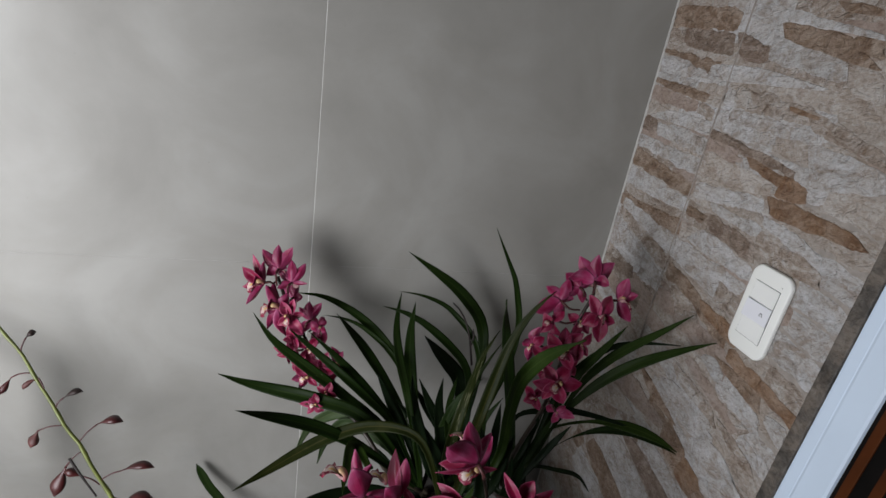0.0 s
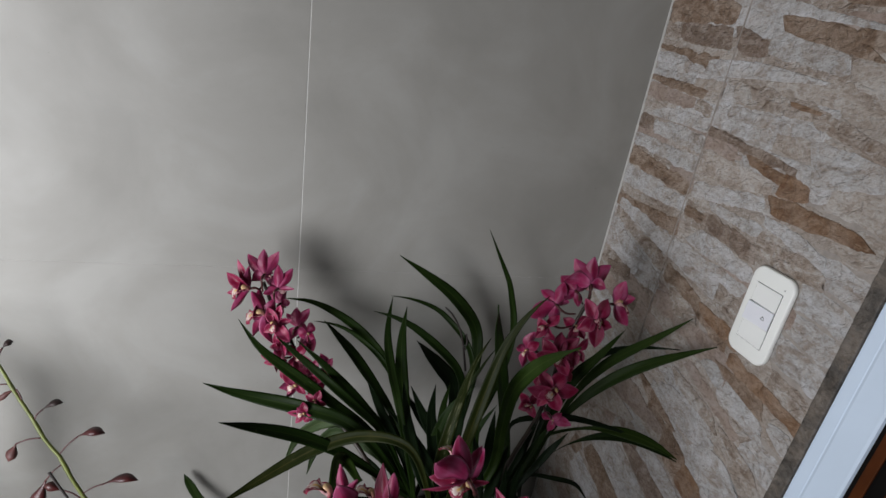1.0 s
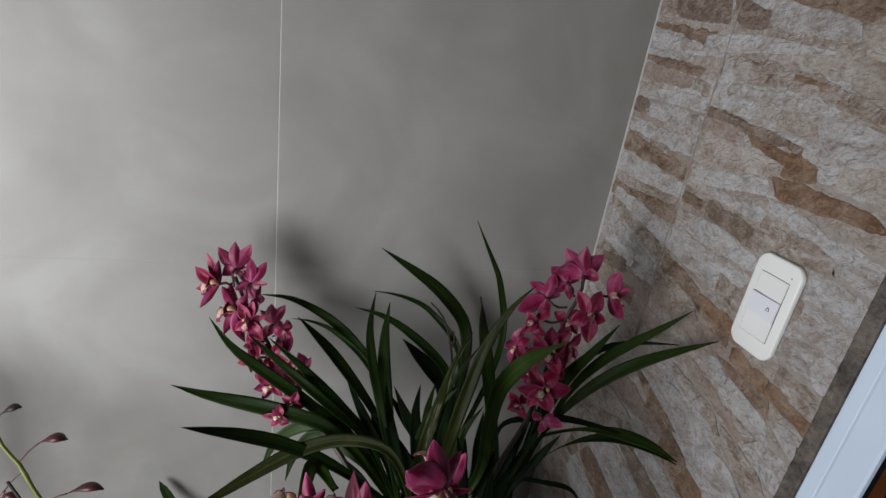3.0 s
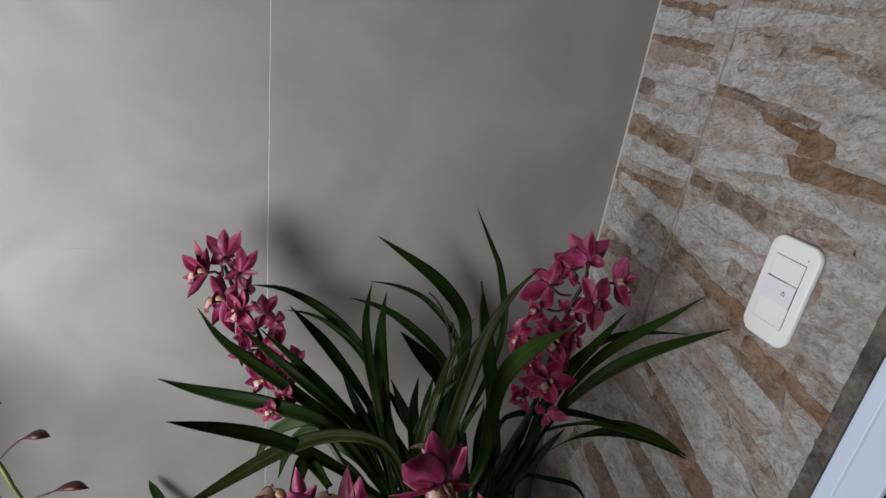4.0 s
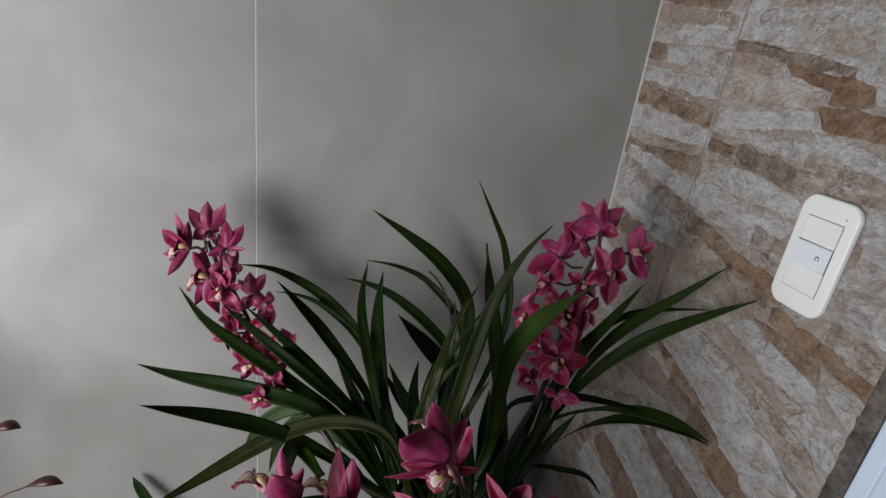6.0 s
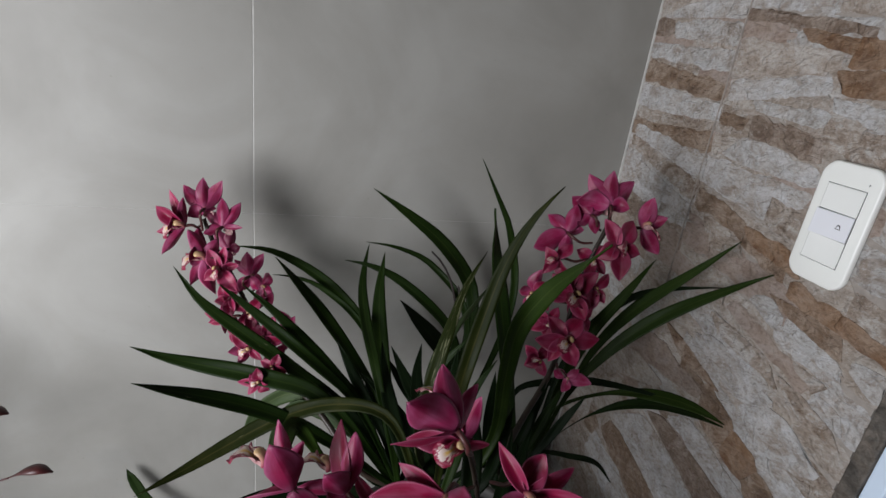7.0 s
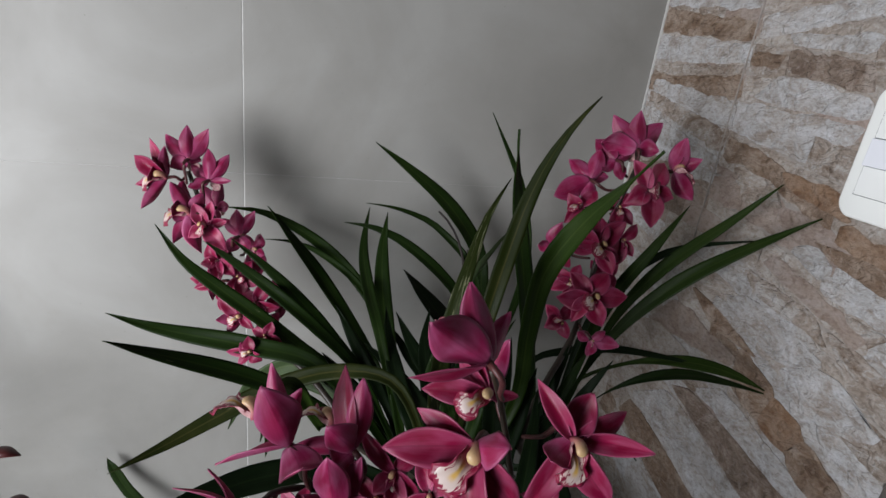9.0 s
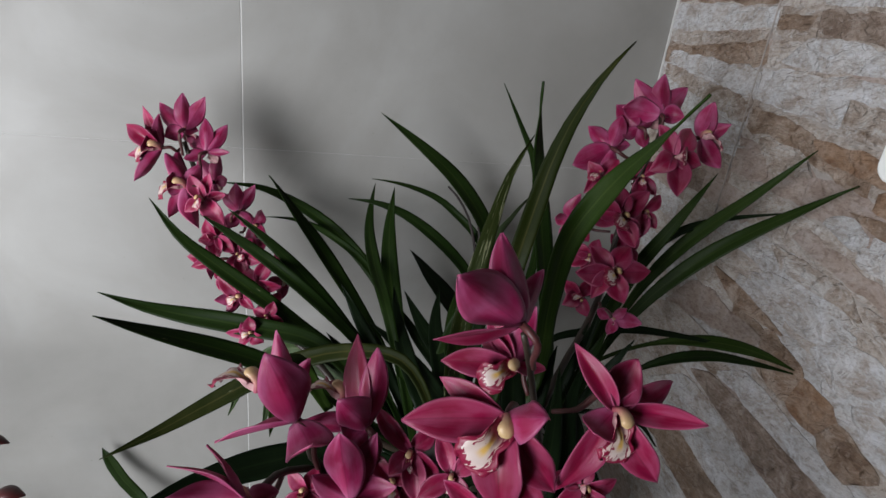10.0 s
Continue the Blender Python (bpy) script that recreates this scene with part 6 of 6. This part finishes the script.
bud(budded_orchid, 'red', 0.0096, (-1.021, -0.098, 0.629), (-1.047, -0.100, 0.622), (-1.063, -0.109, 0.596))
bud(budded_orchid, 'pink', 0.0081, (-1.001, -0.108, 0.606), (-1.009, -0.102, 0.622), (-1.031, -0.107, 0.604))
bud(budded_orchid, 'dark', 0.0097, (-0.985, -0.119, 0.575), (-0.973, -0.114, 0.592), (-0.945, -0.112, 0.602))
bud(budded_orchid, 'pink', 0.0123, (-0.974, -0.129, 0.549), (-1.008, -0.131, 0.541), (-1.018, -0.139, 0.514))
bud(budded_orchid, 'red', 0.0123, (-0.949, -0.139, 0.523), (-0.923, -0.131, 0.551), (-0.885, -0.132, 0.555))
bud(budded_orchid, 'red', 0.0153, (-0.945, -0.145, 0.508), (-0.967, -0.152, 0.484), (-0.983, -0.167, 0.436))
bud(budded_orchid, 'red', 0.0123, (-0.917, -0.165, 0.454), (-0.941, -0.159, 0.467), (-0.970, -0.155, 0.475))
bud(budded_orchid, 'red', 0.0118, (-0.916, -0.162, 0.461), (-0.885, -0.159, 0.476), (-0.835, -0.161, 0.481))
bud(budded_orchid, 'red', 0.0174, (-0.900, -0.172, 0.436), (-0.910, -0.106, 0.342), (-0.856, -0.111, 0.357))
twig(budded_orchid, (-0.959, -0.156, 0.504), (-0.942, -0.166, 0.478), (-0.918, -0.179, 0.443))
leaf(budded_orchid, 'green', (0.017, 0.9, 0.0, 0.93), 10, (-0.861, -0.271, 0.128), (-0.765, -0.126, 0.224), (-0.740, -0.046, 0.242), (-0.776, -0.027, 0.294), (-0.799, -0.016, 0.341))
# broad unseen leaves, added as casters for the soft shadow on the wall's left
leaf(budded_orchid, 'green', 0.062, 0, (-0.883, -0.287, 0.131), (-1.110, -0.210, 0.400), (-1.097, -0.142, 0.585), (-1.137, -0.140, 0.630), (-1.178, -0.140, 0.660), (-1.231, -0.140, 0.684), (-1.300, -0.145, 0.700))
leaf(budded_orchid, 'green', 0.055, 0, (-0.887, -0.287, 0.132), (-1.055, -0.233, 0.188), (-1.195, -0.131, 0.231), (-1.296, -0.073, 0.279), (-1.352, -0.050, 0.336))
leaf(budded_orchid, 'green', 0.055, 0, (-0.886, -0.279, 0.135), (-1.100, -0.250, 0.250), (-1.220, -0.200, 0.360), (-1.250, -0.200, 0.460), (-1.250, -0.200, 0.570))

# ---- the strips of the stone wall ----
strip_rng = random.Random(11)


def lean(z):
    """The courses of the cladding fall away a little from the corner."""
    return max(0.03, min(0.25, 0.10 + (1.06 - z) * 0.5))


z, row = GROUND + 0.06, 0
while z < TOP + 0.04:
    h = strip_rng.uniform(0.028, 0.042)
    cuts = [-0.0015, -strip_rng.uniform(0.06, 0.14), J, J - strip_rng.uniform(0.07, 0.14), J - strip_rng.uniform(0.18, 0.26), EDGE]
    row += 1
    for i, (y0, y1) in enumerate(zip(cuts, cuts[1:])):
        quad = [(min(-0.0015, y0 + 0.005), min(TOP, z + h + 0.004 + lean(z) * y0)), (max(EDGE, y1 - 0.005), min(TOP, z + h + 0.004 + lean(z) * y1)), (max(EDGE, y1 - 0.005), max(GROUND, z + lean(z) * y1)), (min(-0.0015, y0 + 0.005), max(GROUND, z + lean(z) * y0))]
        if quad[0][1] - quad[3][1] > 0.01:
            STRIPS.append((strip_rng.choices(("white", "beige", "mottle", "pink"), (4, 4, 2, 1))[0], quad, 0.0002 + 0.0004 * (i % 2) + 0.0002 * (row % 2)))
    z += h
for kind, corners, proud in STRIPS:
    stone_strip(kind, corners, proud, strip_rng)
